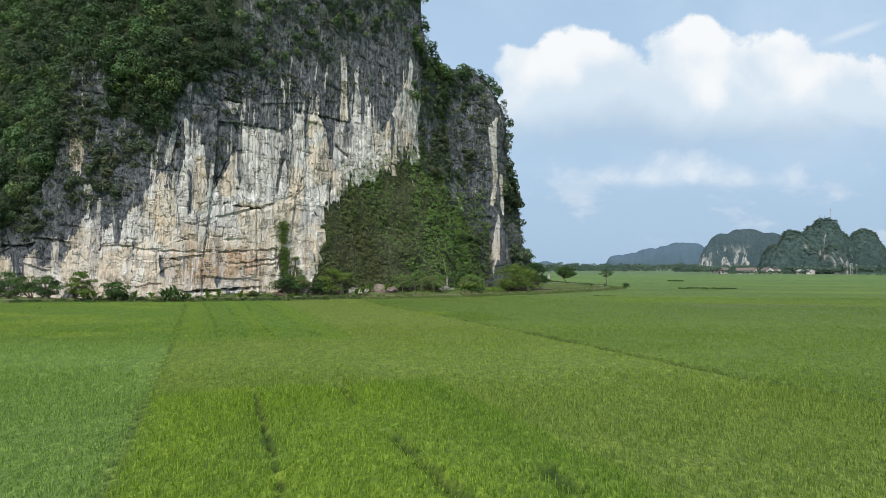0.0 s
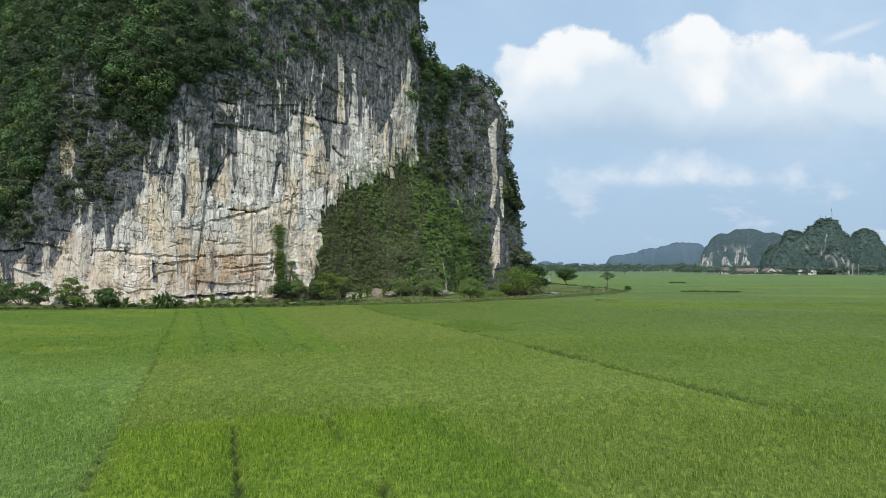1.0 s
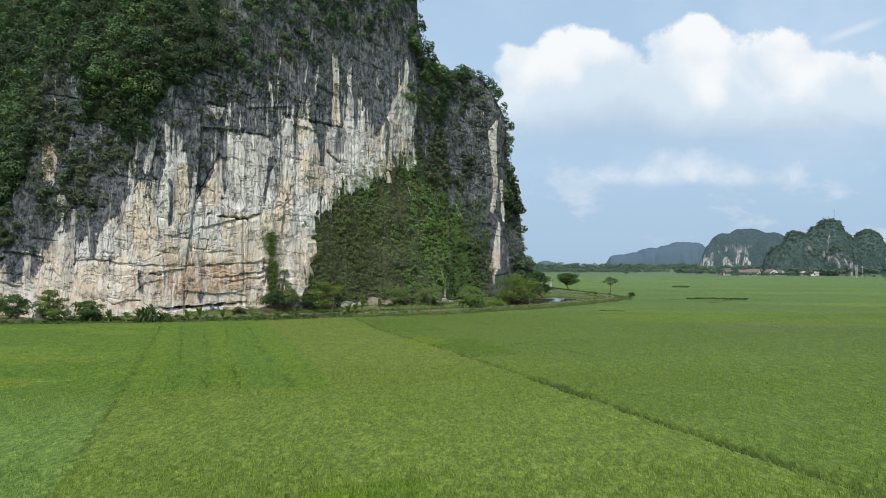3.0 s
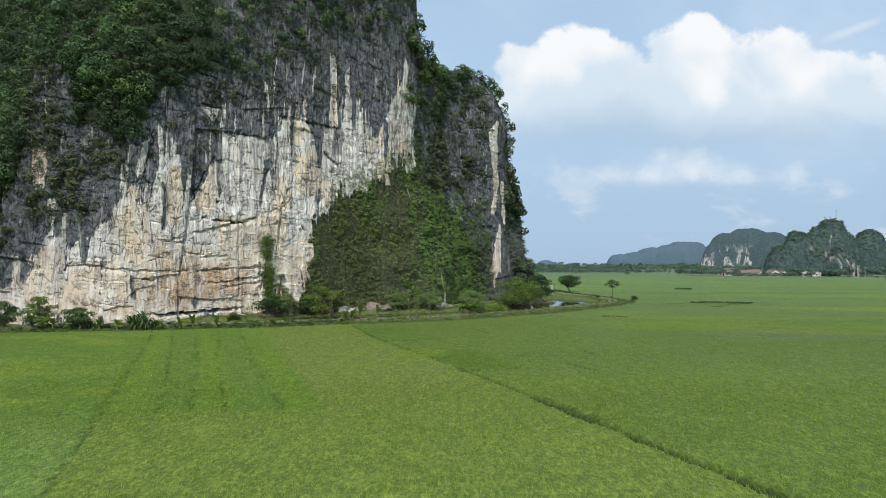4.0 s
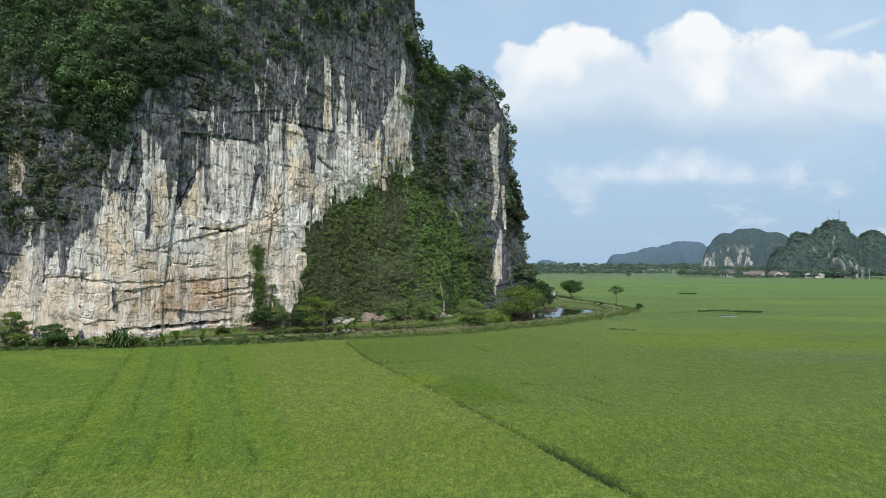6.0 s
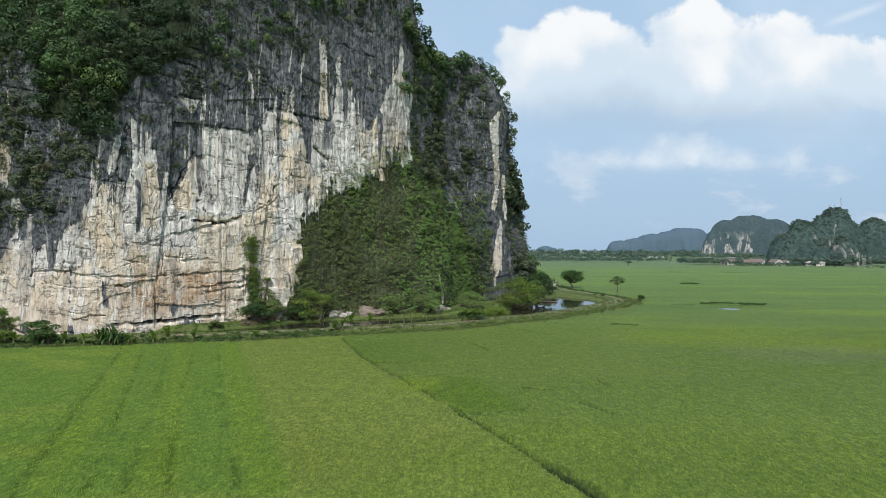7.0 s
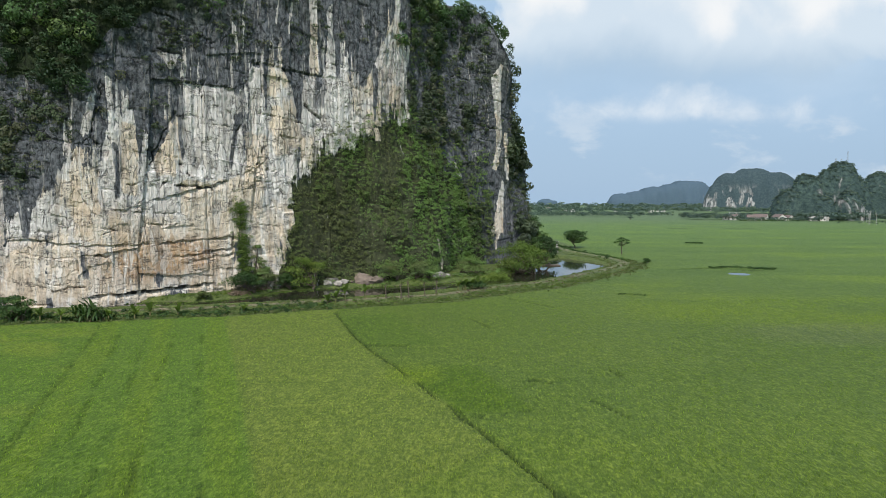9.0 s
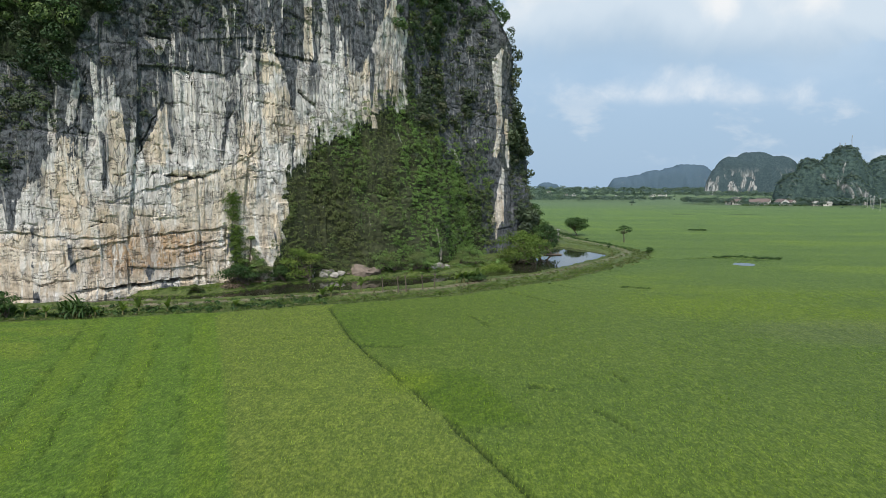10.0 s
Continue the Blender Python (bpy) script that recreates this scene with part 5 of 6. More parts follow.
gx = np.concatenate([-graded(62, 4500, 0.6, 1.10)[::-1], np.arange(-61.5, -45, 0.6), np.arange(-45, 23, 0.27), np.arange(23, 61.9, 0.65), graded(62, 4500, 0.6, 1.07)])
gy = np.concatenate([-graded(0, 4500, 1.0, 1.3)[::-1], np.arange(1, 12, 1.0), np.arange(12, 50, 0.46), np.arange(50, 150, 0.66),
                     np.arange(150, 235, 0.8), graded(235, 4800, 0.9, 1.06)])
GX, GY = np.meshgrid(gx, gy)
GZ = ground_height(GX, GY)
me = mesh_of("ground", np.stack([GX.ravel(), GY.ravel(), GZ.ravel()], -1), grid_faces(len(gy), len(gx)), SHEET)
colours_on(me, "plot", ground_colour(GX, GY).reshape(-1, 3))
tagged(new("ground", me), "flat plain of green rice plots with narrow bunds", "rice field", kind="structure")

me = mesh_of("water", [(-170, 100, -0.75), (50, 100, -0.75), (50, 222, -0.75), (-170, 222, -0.75)], [(0, 1, 2, 3)], WATER)
tagged(new("water", me), "still dark canal and pond below the cliff", "water", kind="structure")
me = mesh_of("water", [(62, 163, -0.47), (75, 163, -0.47), (75, 178.5, -0.47), (62, 178.5, -0.47)], [(0, 1, 2, 3)], WATER)
tagged(new("water", me), "small open pool among the rice", "water", kind="structure")


def rice(name, y0, y1, gap, blades, tall, wide, joints, seed, lit_ears):
    """Rice tufts standing out of the canopy in a wedge of the field; the last argument brightens their colour."""
    r = np.random.default_rng(seed)
    ys = np.arange(y0, y1, gap)
    x = np.concatenate([np.arange(-(0.74 * v + 5), 0.74 * v + 5, gap) for v in ys])
    y = np.concatenate([np.full(len(np.arange(-(0.74 * v + 5), 0.74 * v + 5, gap)), v) for v in ys])
    x, y = x + r.uniform(-0.5, 0.5, len(x)) * gap, y + r.uniform(-0.5, 0.5, len(y)) * gap
    keep = (line_distance(x, y, PATHLINE) > 6.5) & (y < np.interp(x, [p[0] for p in PATHLINE[:15]], [p[1] for p in PATHLINE[:15]])) & (furrows(x, y) < 0.25 + 0.3 * r.uniform(size=len(x)))
    keep &= r.uniform(size=len(x)) < (smooth(y0 - 1, y0 + 9, y) if y0 > 12 else 1.0) * (1 - smooth(y1 - 10, y1, y))
    x, y = x[keep], y[keep]
    x, y = np.repeat(x, blades) + r.normal(0, gap * 0.28, len(x) * blades), np.repeat(y, blades) + r.normal(0, gap * 0.28, len(y) * blades)
    k = len(x)
    z = ground_height(x, y) - 0.06
    turn = r.uniform(0, 2 * math.pi, k)
    dx, dy = np.cos(turn), np.sin(turn)
    h = tall * r.uniform(0.55, 1.25, k) * (0.8 + 0.35 * fbm(x / 4, y / 4, 2, seed))
    lean = h * r.uniform(0.15, 0.75, k)
    w = wide * r.uniform(0.7, 1.3, k)
    foot = np.stack([x, y, z], -1)
    side = np.stack([-dy, dx, np.zeros(k)], -1) * w[:, None]
    way = np.stack([dx, dy, np.zeros(k)], -1)
    up = np.array([0, 0, 1.0])
    mid = foot + way * (lean * 0.35)[:, None] + up * (h * 0.72)[:, None]
    tip = foot + way * lean[:, None] + up * (h * r.uniform(0.78, 1.0, k))[:, None]
    if joints:
        v = np.stack([foot, mid - side, tip, mid + side], 1).reshape(-1, 3)
        f = np.arange(k * 4).reshape(-1, 4)
    else:
        v = np.stack([foot - side, tip, foot + side], 1).reshape(-1, 3)
        f = np.arange(k * 3).reshape(-1, 3)
    me = mesh_of(name, v, f, BLADE)
    # farther sets get a brighter colour, painting in tips lit at a grazing angle
    c = plot_colour(x, y) * lit_ears * r.uniform(0.85, 1.2, k)[:, None]
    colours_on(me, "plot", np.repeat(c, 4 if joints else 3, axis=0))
    tagged(new(name, me), "green rice plants with arching blades and seed heads", "rice", kind="stuff")


rice("rice_crop", 11, 39, 0.225, 7, 0.33, 0.012, True, 401, 1.0)
rice("rice_crop", 29, 68, 0.36, 7, 0.28, 0.020, False, 402, 1.1)
rice("rice_crop", 58, 134, 0.64, 6, 0.24, 0.038, False, 403, 1.30)


def bund_growth():
    """Short dark weeds in the gaps between plots, in broken rows."""
    r = np.random.default_rng(431)
    xs, ys, size = [], [], []
    for pts, wide, force in FURROWS[:-3]:
        if force < 0.1:
            continue
        p = np.array(pts, float)
        l = np.r_[0, np.cumsum(np.hypot(*np.diff(p, axis=0).T))]
        q = np.arange(0, l[-1], 0.11)
        x, y = np.interp(q, l, p[:, 0]), np.interp(q, l, p[:, 1])
        keep = (fbm(x / 2.2, y / 4.0, 3, 133) > (0.10 - 0.75 * force if wide > 0.11 else 0.05)) & (y > 40)
        xs.append(x[keep] + r.normal(0, 0.03 + 0.2 * wide, keep.sum()))
        ys.append(y[keep] + r.normal(0, 0.03 + 0.2 * wide, keep.sum()))
        size.append(np.full(keep.sum(), 0.8 * smooth(10, 50, float(np.mean(p[:, 1]))) + 0.35 * (force > 0.8) * smooth(25, 60, float(np.mean(p[:, 1])))))
    x, y = np.concatenate(xs), np.concatenate(ys)
    rad = r.uniform(0.035, 0.085, len(x)) * np.concatenate(size)
    thicket("bund_weeds", BUNDLEAF, np.stack([x, y, ground_height(x, y) + 0.10], -1), rad, TUFT, "dark weeds along the bunds between rice plots", "weeds", 1.2, 41)


bund_growth()

# ---------------------------------------------------------------- trees and shrubs
def floor_at(x, y):
    return float(ground_height(np.array([float(x)]), np.array([float(y)]))[0])


def tube(points, radii, sides=7):
    """A tapered tube along points, as verts and faces."""
    v, f = [], []
    pts = [Vector(p) for p in points]
    for i, (p, r) in enumerate(zip(pts, radii)):
        way = (pts[min(i + 1, len(pts) - 1)] - pts[max(i - 1, 0)]).normalized()
        a = way.cross(Vector((0.31, 0.95, 0.05))).normalized()
        b = way.cross(a)
        v += [tuple(p + (a * math.cos(t) + b * math.sin(t)) * r) for t in np.linspace(0, 2 * math.pi, sides, endpoint=False)]
        if i:
            o = (i - 1) * sides
            f += [(o + k, o + (k + 1) % sides, o + sides + (k + 1) % sides, o + sides + k) for k in range(sides)]
    return v, f


def joined(pieces):
    vs, fs, n = [], [], 0
    for v, f in pieces:
        vs += list(v)
        fs += [tuple(i + n for i in q) for q in f]
        n += len(v)
    return vs, fs


def crown_mesh(mat, balls, count, size, seed):
    """Leaf sprays round several balls (x, y, z, r)."""
    vs, ts = [], []
    for i, (x, y, z, r) in enumerate(balls):
        p, w, s = leaf_cloud(count, size / r, seed * 31 + i, 5, 0.78)
        v, _ = sprays(p * r + np.array([x, y, z]), w, s * r, seed * 57 + i)
        vs.append(v)
        ts.append(np.full(len(v), hashed(np.array([i]), np.array([seed]), 3)[0]))
    v = np.concatenate(vs)
    me = mesh_of("crown", v, np.arange(len(v)).reshape(-1, 4), mat)
    values_on(me, "tint", np.concatenate(ts))
    return me


def tree(name, x, y, tall, wide, mat, label, seed, clear=0.35, stems=1, balls=9, count=110, size=0.42, category="tree", lean=0.0, bushy=False):
    """A trunk with limbs and a crown of leaf clumps."""
    r = np.random.default_rng(seed)
    root = new(name)
    root.location = (x, y, floor_at(x, y) - 0.15)
    wood, lumps = [], []
    tops = []
    for k in range(stems):
        a = r.uniform(0, 6.28)
        off = 0.0 if stems == 1 else 0.22 * wide * (k / max(stems - 1, 1) - 0.5) * 2
        tops.append((off + 0.10 * wide * math.cos(a) + lean, 0.1 * wide * math.sin(a), tall * clear))
        wood.append(tube([(off, 0, 0), (off * 1.05 + lean * 0.4, 0.03 * wide, tall * clear * 0.5), tops[-1]], [0.035 * tall, 0.028 * tall, 0.02 * tall]))
    for k in range(balls):
        a, d = k * 2.4 + r.uniform(-0.4, 0.4), wide * 0.5 * math.sqrt((k + 0.3) / balls) * 0.78
        rad = wide * r.uniform(0.17, 0.25) * (1.15 if bushy else 1.0)
        zc = tall - rad * 0.9 - (tall * (1 - clear) * 0.55) * (d / (wide * 0.5)) ** 2 * r.uniform(0.6, 1.1)
        if bushy:
            zc = (min(clear, 0.4) + 0.04 + (0.76 - min(clear, 0.4)) * r.uniform() * (1 - 0.45 * (2 * d / wide) ** 2)) * tall if k > 2 else tall - rad
        c = (lean + d * math.cos(a), d * math.sin(a), max(zc, rad * 0.75))
        lumps.append((*c, rad))
        t = tops[k % stems]
        wood.append(tube([t, ((t[0] + c[0]) / 2, (t[1] + c[1]) / 2, t[2] + (c[2] - t[2]) * 0.6), c], [0.016 * tall, 0.011 * tall, 0.005 * tall], 5))
    v, f = joined(wood)
    part("trunk", mesh_of("trunk", v, f, BARK), root)
    part("crown", crown_mesh(mat, lumps, count, size, seed), root)
    return tagged(root, label, category)


tree("tree", 45.5, 249, 7.4, 8.6, DARKLEAF, "dark round-crowned tree on the dike by the pond", 1, 0.26, 1, 40, 130, 0.36, bushy=True)
tree("tree", 55, 222, 6.0, 5.2, DARKLEAF, "small thin-crowned sapling beside the dirt path", 2, 0.45, 1, 11, 60, 0.30, bushy=True)
tree("tree", 17.6, 172.5, 9.2, 12.5, FRESHLEAF, "light green spreading tree overhanging the pond", 3, 0.06, 3, 46, 150, 0.34, bushy=True)
tree("tree", 25.5, 192, 9.5, 9.0, DARKLEAF, "dark leafy tree at the foot of the cliff", 4, 0.2, 2, 18, 120, 0.5, bushy=True)
tree("tree", 24.5, 207, 13.0, 9.0, DARKLEAF, "tall dark tree against the cliff's flank", 5, 0.2, 2, 22, 120, 0.5, bushy=True)
for k, (x, y, tall, wide, mat, label) in enumerate([
        (-36.2, 135.0, 4.2, 6.6, DARKLEAF, "dark green rounded shrub at the water's edge"),
        (-33.8, 138.8, 4.6, 4.6, CREEPER, "dark green shrub below the creepers"),
        (-27.5, 143.0, 7.2, 7.4, LIMELEAF, "light green bushy tree leaning over the canal"),
        (-30.6, 141.4, 3.6, 4.0, DARKLEAF, "green bushy tree on the canal bank"),
        (-35.0, 138.6, 8.6, 3.2, CREEPER, "narrow shrub climbing the foot of the cliff"),
        (10.4, 160.2, 3.4, 7.0, LIMELEAF, "low yellow-green shrub on a grassy spit"),
        (5.0, 163, 5.0, 7.0, CREEPER, "green shrub at the foot of the cliff"),
        (-5, 153.5, 4.6, 6.5, CREEPER, "green shrub on the far canal bank"),
        (-12, 150.8, 4.2, 6.5, CREEPER, "green shrub on the far canal bank"),
        (30, 219, 3.0, 7.0, DARKLEAF, "dark shrub on the pond's far bank"),
        (34, 223, 2.4, 4.5, DARKLEAF, "dark shrub on the pond's far bank"),
        (-76, 108.5, 5.0, 6.0, DARKLEAF, "dark green shrub on the dike"),
        (-71.0, 107.8, 4.6, 5.0, DARKLEAF, "dark green shrub on the dike"),
        (-64.6, 107.4, 5.4, 4.6, FRESHLEAF, "light green bushy shrub on the dike"),
        (-58.6, 107.4, 4.2, 4.8, DARKLEAF, "blue-green dense shrub on the dike"),
        (-80, 110, 6.0, 7.0, DARKLEAF, "dark green shrub on the dike"),
        (-41.4, 128.6, 1.6, 3.0, WEED, "low leafy plant on the far bank"),
        (5.4, 138.4, 1.5, 4.2, DARKLEAF, "dark dense shrub on the dike's shoulder"),
        (53.6, 192.5, 1.8, 2.4, DARKLEAF, "small dark bush at the field's edge")]):
    tree("shrub", x, y, tall, wide, mat, label, 20 + k, 0.08, 2, 22 if tall > 2.5 else 8, 150, 0.24, "shrub", bushy=True)
for k, (x, y) in enumerate([(-10, 126.4), (-7.5, 126.6), (-6.3, 127.4), (-3.7, 129.4), (-1.8, 131.2)]):
    tree("sapling", x, y, 3.1 + 0.25 * (k % 3), 1.5, CREEPER, "slender young tree on the canal bank", 60 + k, 0.62, 1, 5, 44, 0.22, "tree")


# ---------------------------------------------------------------- banana plants
def leaf_blade(length, width, droop, mat):
    """One long arched leaf with a fold along its rib."""
    n = 9
    t = np.linspace(0, 1, n)
    x = length * (t - 0.18 * t ** 3)
    z = length * (0.62 * t - droop * t ** 2.2)
    w = width * np.sin(np.pi * np.clip(0.06 + 0.94 * t, 0, 1)) ** 0.7 * 0.5 + 0.015
    v = []
    for i in range(n):
        v += [(x[i], -w[i], z[i] + 0.18 * w[i]), (x[i], 0, z[i]), (x[i], w[i], z[i] + 0.18 * w[i])]
    f = []
    for i in range(n - 1):
        for k in (0, 1):
            f.append((i * 3 + k, i * 3 + k + 1, i * 3 + k + 4, i * 3 + k + 3))
    me = mesh_of("leaf", v, f, mat)
    values_on(me, "tint", np.full(len(v), 0.3 + 0.4 * droop))
    return me


LEAVES = [leaf_blade(1.7, 0.50, 0.55, BANANA), leaf_blade(1.5, 0.46, 0.85, BANANA), leaf_blade(1.9, 0.5, 0.35, BANANA)]


def banana(x, y, tall, seed, label):
    r = np.random.default_rng(seed)
    root = new("banana_plant")
    root.location = (x, y, floor_at(x, y) - 0.05)
    tall = tall * 0.85
    v, f = tube([(0, 0, 0), (0.03, 0, tall * 0.5), (0.05, 0.02, tall)], [0.13, 0.10, 0.06])
    part("stem", mesh_of("stem", v, f, STEM), root)
    for k in range(10):
        leaf = part("leaf", LEAVES[k % 3], root)
        leaf.matrix_basis = pose(0.04, 0, tall * r.uniform(0.7, 1.0), 0, r.uniform(-55, -8), k * 137 + r.uniform(-15, 15)) @ Matrix.Scale(r.uniform(0.7, 1.1), 4)
    return tagged(root, label, "banana plant", "banana plants on the dike")


BANANAS = [(-13.5, 126.4, 1.5), (-17.6, 122.6, 1.2), (-16.4, 124.0, 1.6), (-18.8, 121.9, 0.7), (2.0, 136.0, 1.1), (3.3, 136.8, 1.3), (4.6, 137.4, 1.2), (5.6, 138.2, 1.3),
           (6.8, 139.4, 1.0), (-29.7, 114.6, 0.9), (-42.0, 111.4, 1.3), (-43.6, 110.2, 1.0), (-46.2, 108.2, 1.2), (-52.4, 107.6, 1.3),
           (-62.0, 106.6, 1.4), (-55.2, 107.5, 1.2), (-38.5, 112.4, 0.9)]
for k, (x, y, tall) in enumerate(BANANAS):
    banana(x, y, tall, 500 + k, "green banana plant with arching ragged leaves")

SPIKES = [leaf_blade(1.5, 0.17, 0.62, DARKLEAF), leaf_blade(1.7, 0.18, 0.40, BUNDLEAF), leaf_blade(1.4, 0.15, 0.85, DARKLEAF)]


def pandanus(x, y, size, seed):
    """A clump of long narrow leaves that arch out from a few short stems."""
    r = np.random.default_rng(seed)
    root = new("pandanus")
    root.location = (x, y, floor_at(x, y) - 0.05)
    for k in range(3):
        a = k * 2.1 + r.uniform(-0.4, 0.4)
        foot, top = (0.15 * math.cos(a), 0.15 * math.sin(a), 0), (0.5 * size * math.cos(a), 0.5 * size * math.sin(a), size * r.uniform(0.5, 0.9))
        v, f = tube([foot, ((foot[0] + top[0]) / 2, (foot[1] + top[1]) / 2, top[2] * 0.6), top], [0.09, 0.07, 0.05])
        part("stem", mesh_of("stem", v, f, STEM), root)
        for j in range(13):
            leaf = part("leaf", SPIKES[j % 3], root)
            leaf.matrix_basis = pose(*top, 0, r.uniform(-50, 25), j * 137 + r.uniform(-15, 15)) @ Matrix.Scale(size * r.uniform(0.7, 1.1), 4)
    tagged(root, "spiky dark green pandanus clump on the grassy dike", "pandanus", "pandanus clumps on the dike")


for k, (x, y, size) in enumerate([(-50.2, 108.0, 1.3), (-48.6, 107.6, 1.5), (-47.2, 108.3, 1.3), (-49.4, 108.9, 1.6), (4.4, 137.8, 1.0), (5.8, 138.6, 1.1), (3.0, 136.9, 0.9), (-58.0, 106.6, 1.2)]):
    pandanus(x, y, size, 560 + k)

# ---------------------------------------------------------------- weeds on the banks
def along(pts, count, spread, shift, seed, s0=0.0, s1=1.0):
    r = np.random.default_rng(seed)
    p = np.array(pts, float)
    l = np.r_[0, np.cumsum(np.hypot(*np.diff(p, axis=0).T))]
    q = r.uniform(s0, s1, count) * l[-1]
    x, y = np.interp(q, l, p[:, 0]), np.interp(q, l, p[:, 1])
    dx, dy = np.interp(q + 0.5, l, p[:, 0]) - x, np.interp(q + 0.5, l, p[:, 1]) - y
    n = np.hypot(dx, dy) + 1e-6
    off = shift + r.normal(0, spread, count)
    return x + dy / n * off, y - dx / n * off


def low_growth(name, mat, xy, r0, r1, label, category, seed, squash=0.7, clouds=SPARSE):
    x, y = xy
    keep = (pond_distance(x, y) > 0.3)
    x, y = x[keep], y[keep]
    rad = np.random.default_rng(seed).uniform(r0, r1, len(x))
    c = np.stack([x, y, ground_height(x, y) + rad * 0.15], -1)
    thicket(name, mat, c, rad, clouds, label, category, squash, seed)


DIKE = PATHLINE[2:18]
low_growth("bank_weeds", WEED, along(DIKE, 1600, 1.5, 3.6, 701, 0.0, 0.88), 0.16, 0.58, "tangled green weeds along the dike's field side", "weeds", 71)
low_growth("bank_weeds", FRESHLEAF, along(DIKE, 640, 0.9, 3.0, 702, 0.05, 0.66), 0.22, 0.55, "broad-leaved green weeds on the dike", "weeds", 72)
low_growth("bank_weeds", DARKLEAF, along(DIKE, 330, 1.0, 3.0, 703, 0.0, 0.30), 0.30, 0.85, "dark rank growth on the dike", "weeds", 73)
low_growth("bank_grass", WEED, along(DIKE, 900, 0.9, -3.0, 704), 0.15, 0.38, "short grass beside the canal", "grass", 74)
far_bank = [(-80, 120.2), (-56, 127.4), (-41.2, 128.8), (-36.4, 133.4), (-32, 141.4), (-24.7, 146), (-16.3, 147.8), (-3.4, 153.6), (5.4, 159.4), (14.4, 171), (22.4, 188), (27.4, 204), (33, 215.5)]
low_growth("bank_weeds", FRESHLEAF, along(far_bank, 900, 0.9, -0.8, 705), 0.22, 0.55, "fresh green waterside plants on the far bank", "weeds", 75, 0.6)
low_growth("bank_weeds", CREEPER, along(far_bank, 500, 1.6, -2.2, 706, 0.3, 1.0), 0.4, 1.0, "green undergrowth at the foot of the cliff", "weeds", 76)
low_growth("bank_weeds", DARKLEAF, along([(47.5, 198), (45.2, 213.7), (39.7, 229), (39, 252), (30, 290)], 320, 1.2, 2.6, 707), 0.35, 0.9, "dark weeds along the far dike", "weeds", 77)
low_growth("field_weeds", DARKLEAF, along([(66.0, 181.0), (72, 182.0), (80, 177.0)], 150, 0.8, 0.0, 708), 0.2, 0.65, "dark reeds round the small pool", "reeds", 78)
low_growth("field_weeds", DARKLEAF, along([(96.2, 277), (101.8, 276.5)], 80, 0.8, 0.0, 709), 0.35, 0.9, "clump of dark weeds in the rice", "weeds", 79)
low_growth("field_weeds", DARKLEAF, along([(30.5, 134.4), (35.0, 133.4)], 70, 0.35, 0.0, 710), 0.1, 0.3, "row of dark weeds in the rice", "weeds", 80)
low_growth("dry_brush", DRYLEAF, along([(-37.4, 131.8), (-35.2, 136.0), (-33.0, 139.6)], 130, 0.7, -0.6, 712), 0.25, 0.7, "brown dead brush heaped on the far bank", "brush", 83)
low_growth("dry_brush", DRYLEAF, along(DIKE, 260, 1.3, 1.2, 713, 0.12, 0.62), 0.12, 0.34, "withered brown stalks along the dike", "brush", 84)
# floating plants on the canal
x, y = along(far_bank, 900, 0.9, 1.3, 711, 0.08, 0.62)
keep = pond_distance(x, y) < -0.2
rad = rng.uniform(0.2, 0.5, keep.sum())
thicket("water_plants", FRESHLEAF, np.stack([x[keep], y[keep], np.full(keep.sum(), -0.74)], -1), rad, SPARSE, "floating green plants along the canal's edge", "water plants", 0.35, 81)


# ---------------------------------------------------------------- stones by the foot
def boulder(x, y, r, seed, label, mat):
    """A broken rock: a ball cut flat by chance planes, then roughened."""
    g = np.random.default_rng(900 + seed)
    cuts = [(Vector(g.normal(size=3)).normalized(), float(g.uniform(0.45, 0.85))) for _ in range(11)]
    bm = bmesh.new()
    bmesh.ops.create_icosphere(bm, subdivisions=4, radius=1.0)
    for v in bm.verts:
        for way, far in cuts:
            over = v.co.dot(way) - far
            if over > 0:
                v.co -= way * over
        v.co *= 1 + 0.10 * noise.noise(v.co * 4.0 + Vector((seed * 3.1, 0, 0))) + 0.05 * noise.noise(v.co * 9.0)
        v.co = Vector((v.co.x * r * 1.5, v.co.y * r, v.co.z * r * 0.75))
    me = bpy.data.meshes.new("boulder")
    bm.to_mesh(me)
    bm.free()
    me.materials.append(mat)
    ob = new("boulder", me)
    ob.matrix_world = pose(x, y, floor_at(x, y) + r * 0.05, 0, 0, seed * 47)
    tagged(ob, label, "boulder", "fallen rocks at the cliff foot")


for k, (x, y, r) in enumerate([(-23.4, 146.4, 1.1), (-25.4, 146.0, 0.8), (-21.8, 146.7, 1.0), (-20.6, 147.2, 0.8), (-22.9, 147.6, 1.5), (-21.0, 148.2, 1.3), (-24.2, 147.0, 0.6), (-1.9, 157.4, 1.5), (-0.2, 158.6, 1.0), (-3.0, 156.4, 0.6)]):
    boulder(x, y, r, k + 1, "whitish fallen limestone boulder at the cliff foot", STONE)
for k, (x, y, r) in enumerate([(-17.2, 148.4, 2.3), (-15.0, 149.0, 1.5), (-18.8, 148.4, 0.9), (-32.2, 142.0, 0.9), (-30.9, 142.9, 1.1)]):
    boulder(x, y, r, k + 11, "brownish grey boulder half hidden by weeds", BROWNSTONE)


# ---------------------------------------------------------------- far hills
FARCROWN = [leaf_cloud(36, 0.38, 330 + k, 4) for k in range(10)]


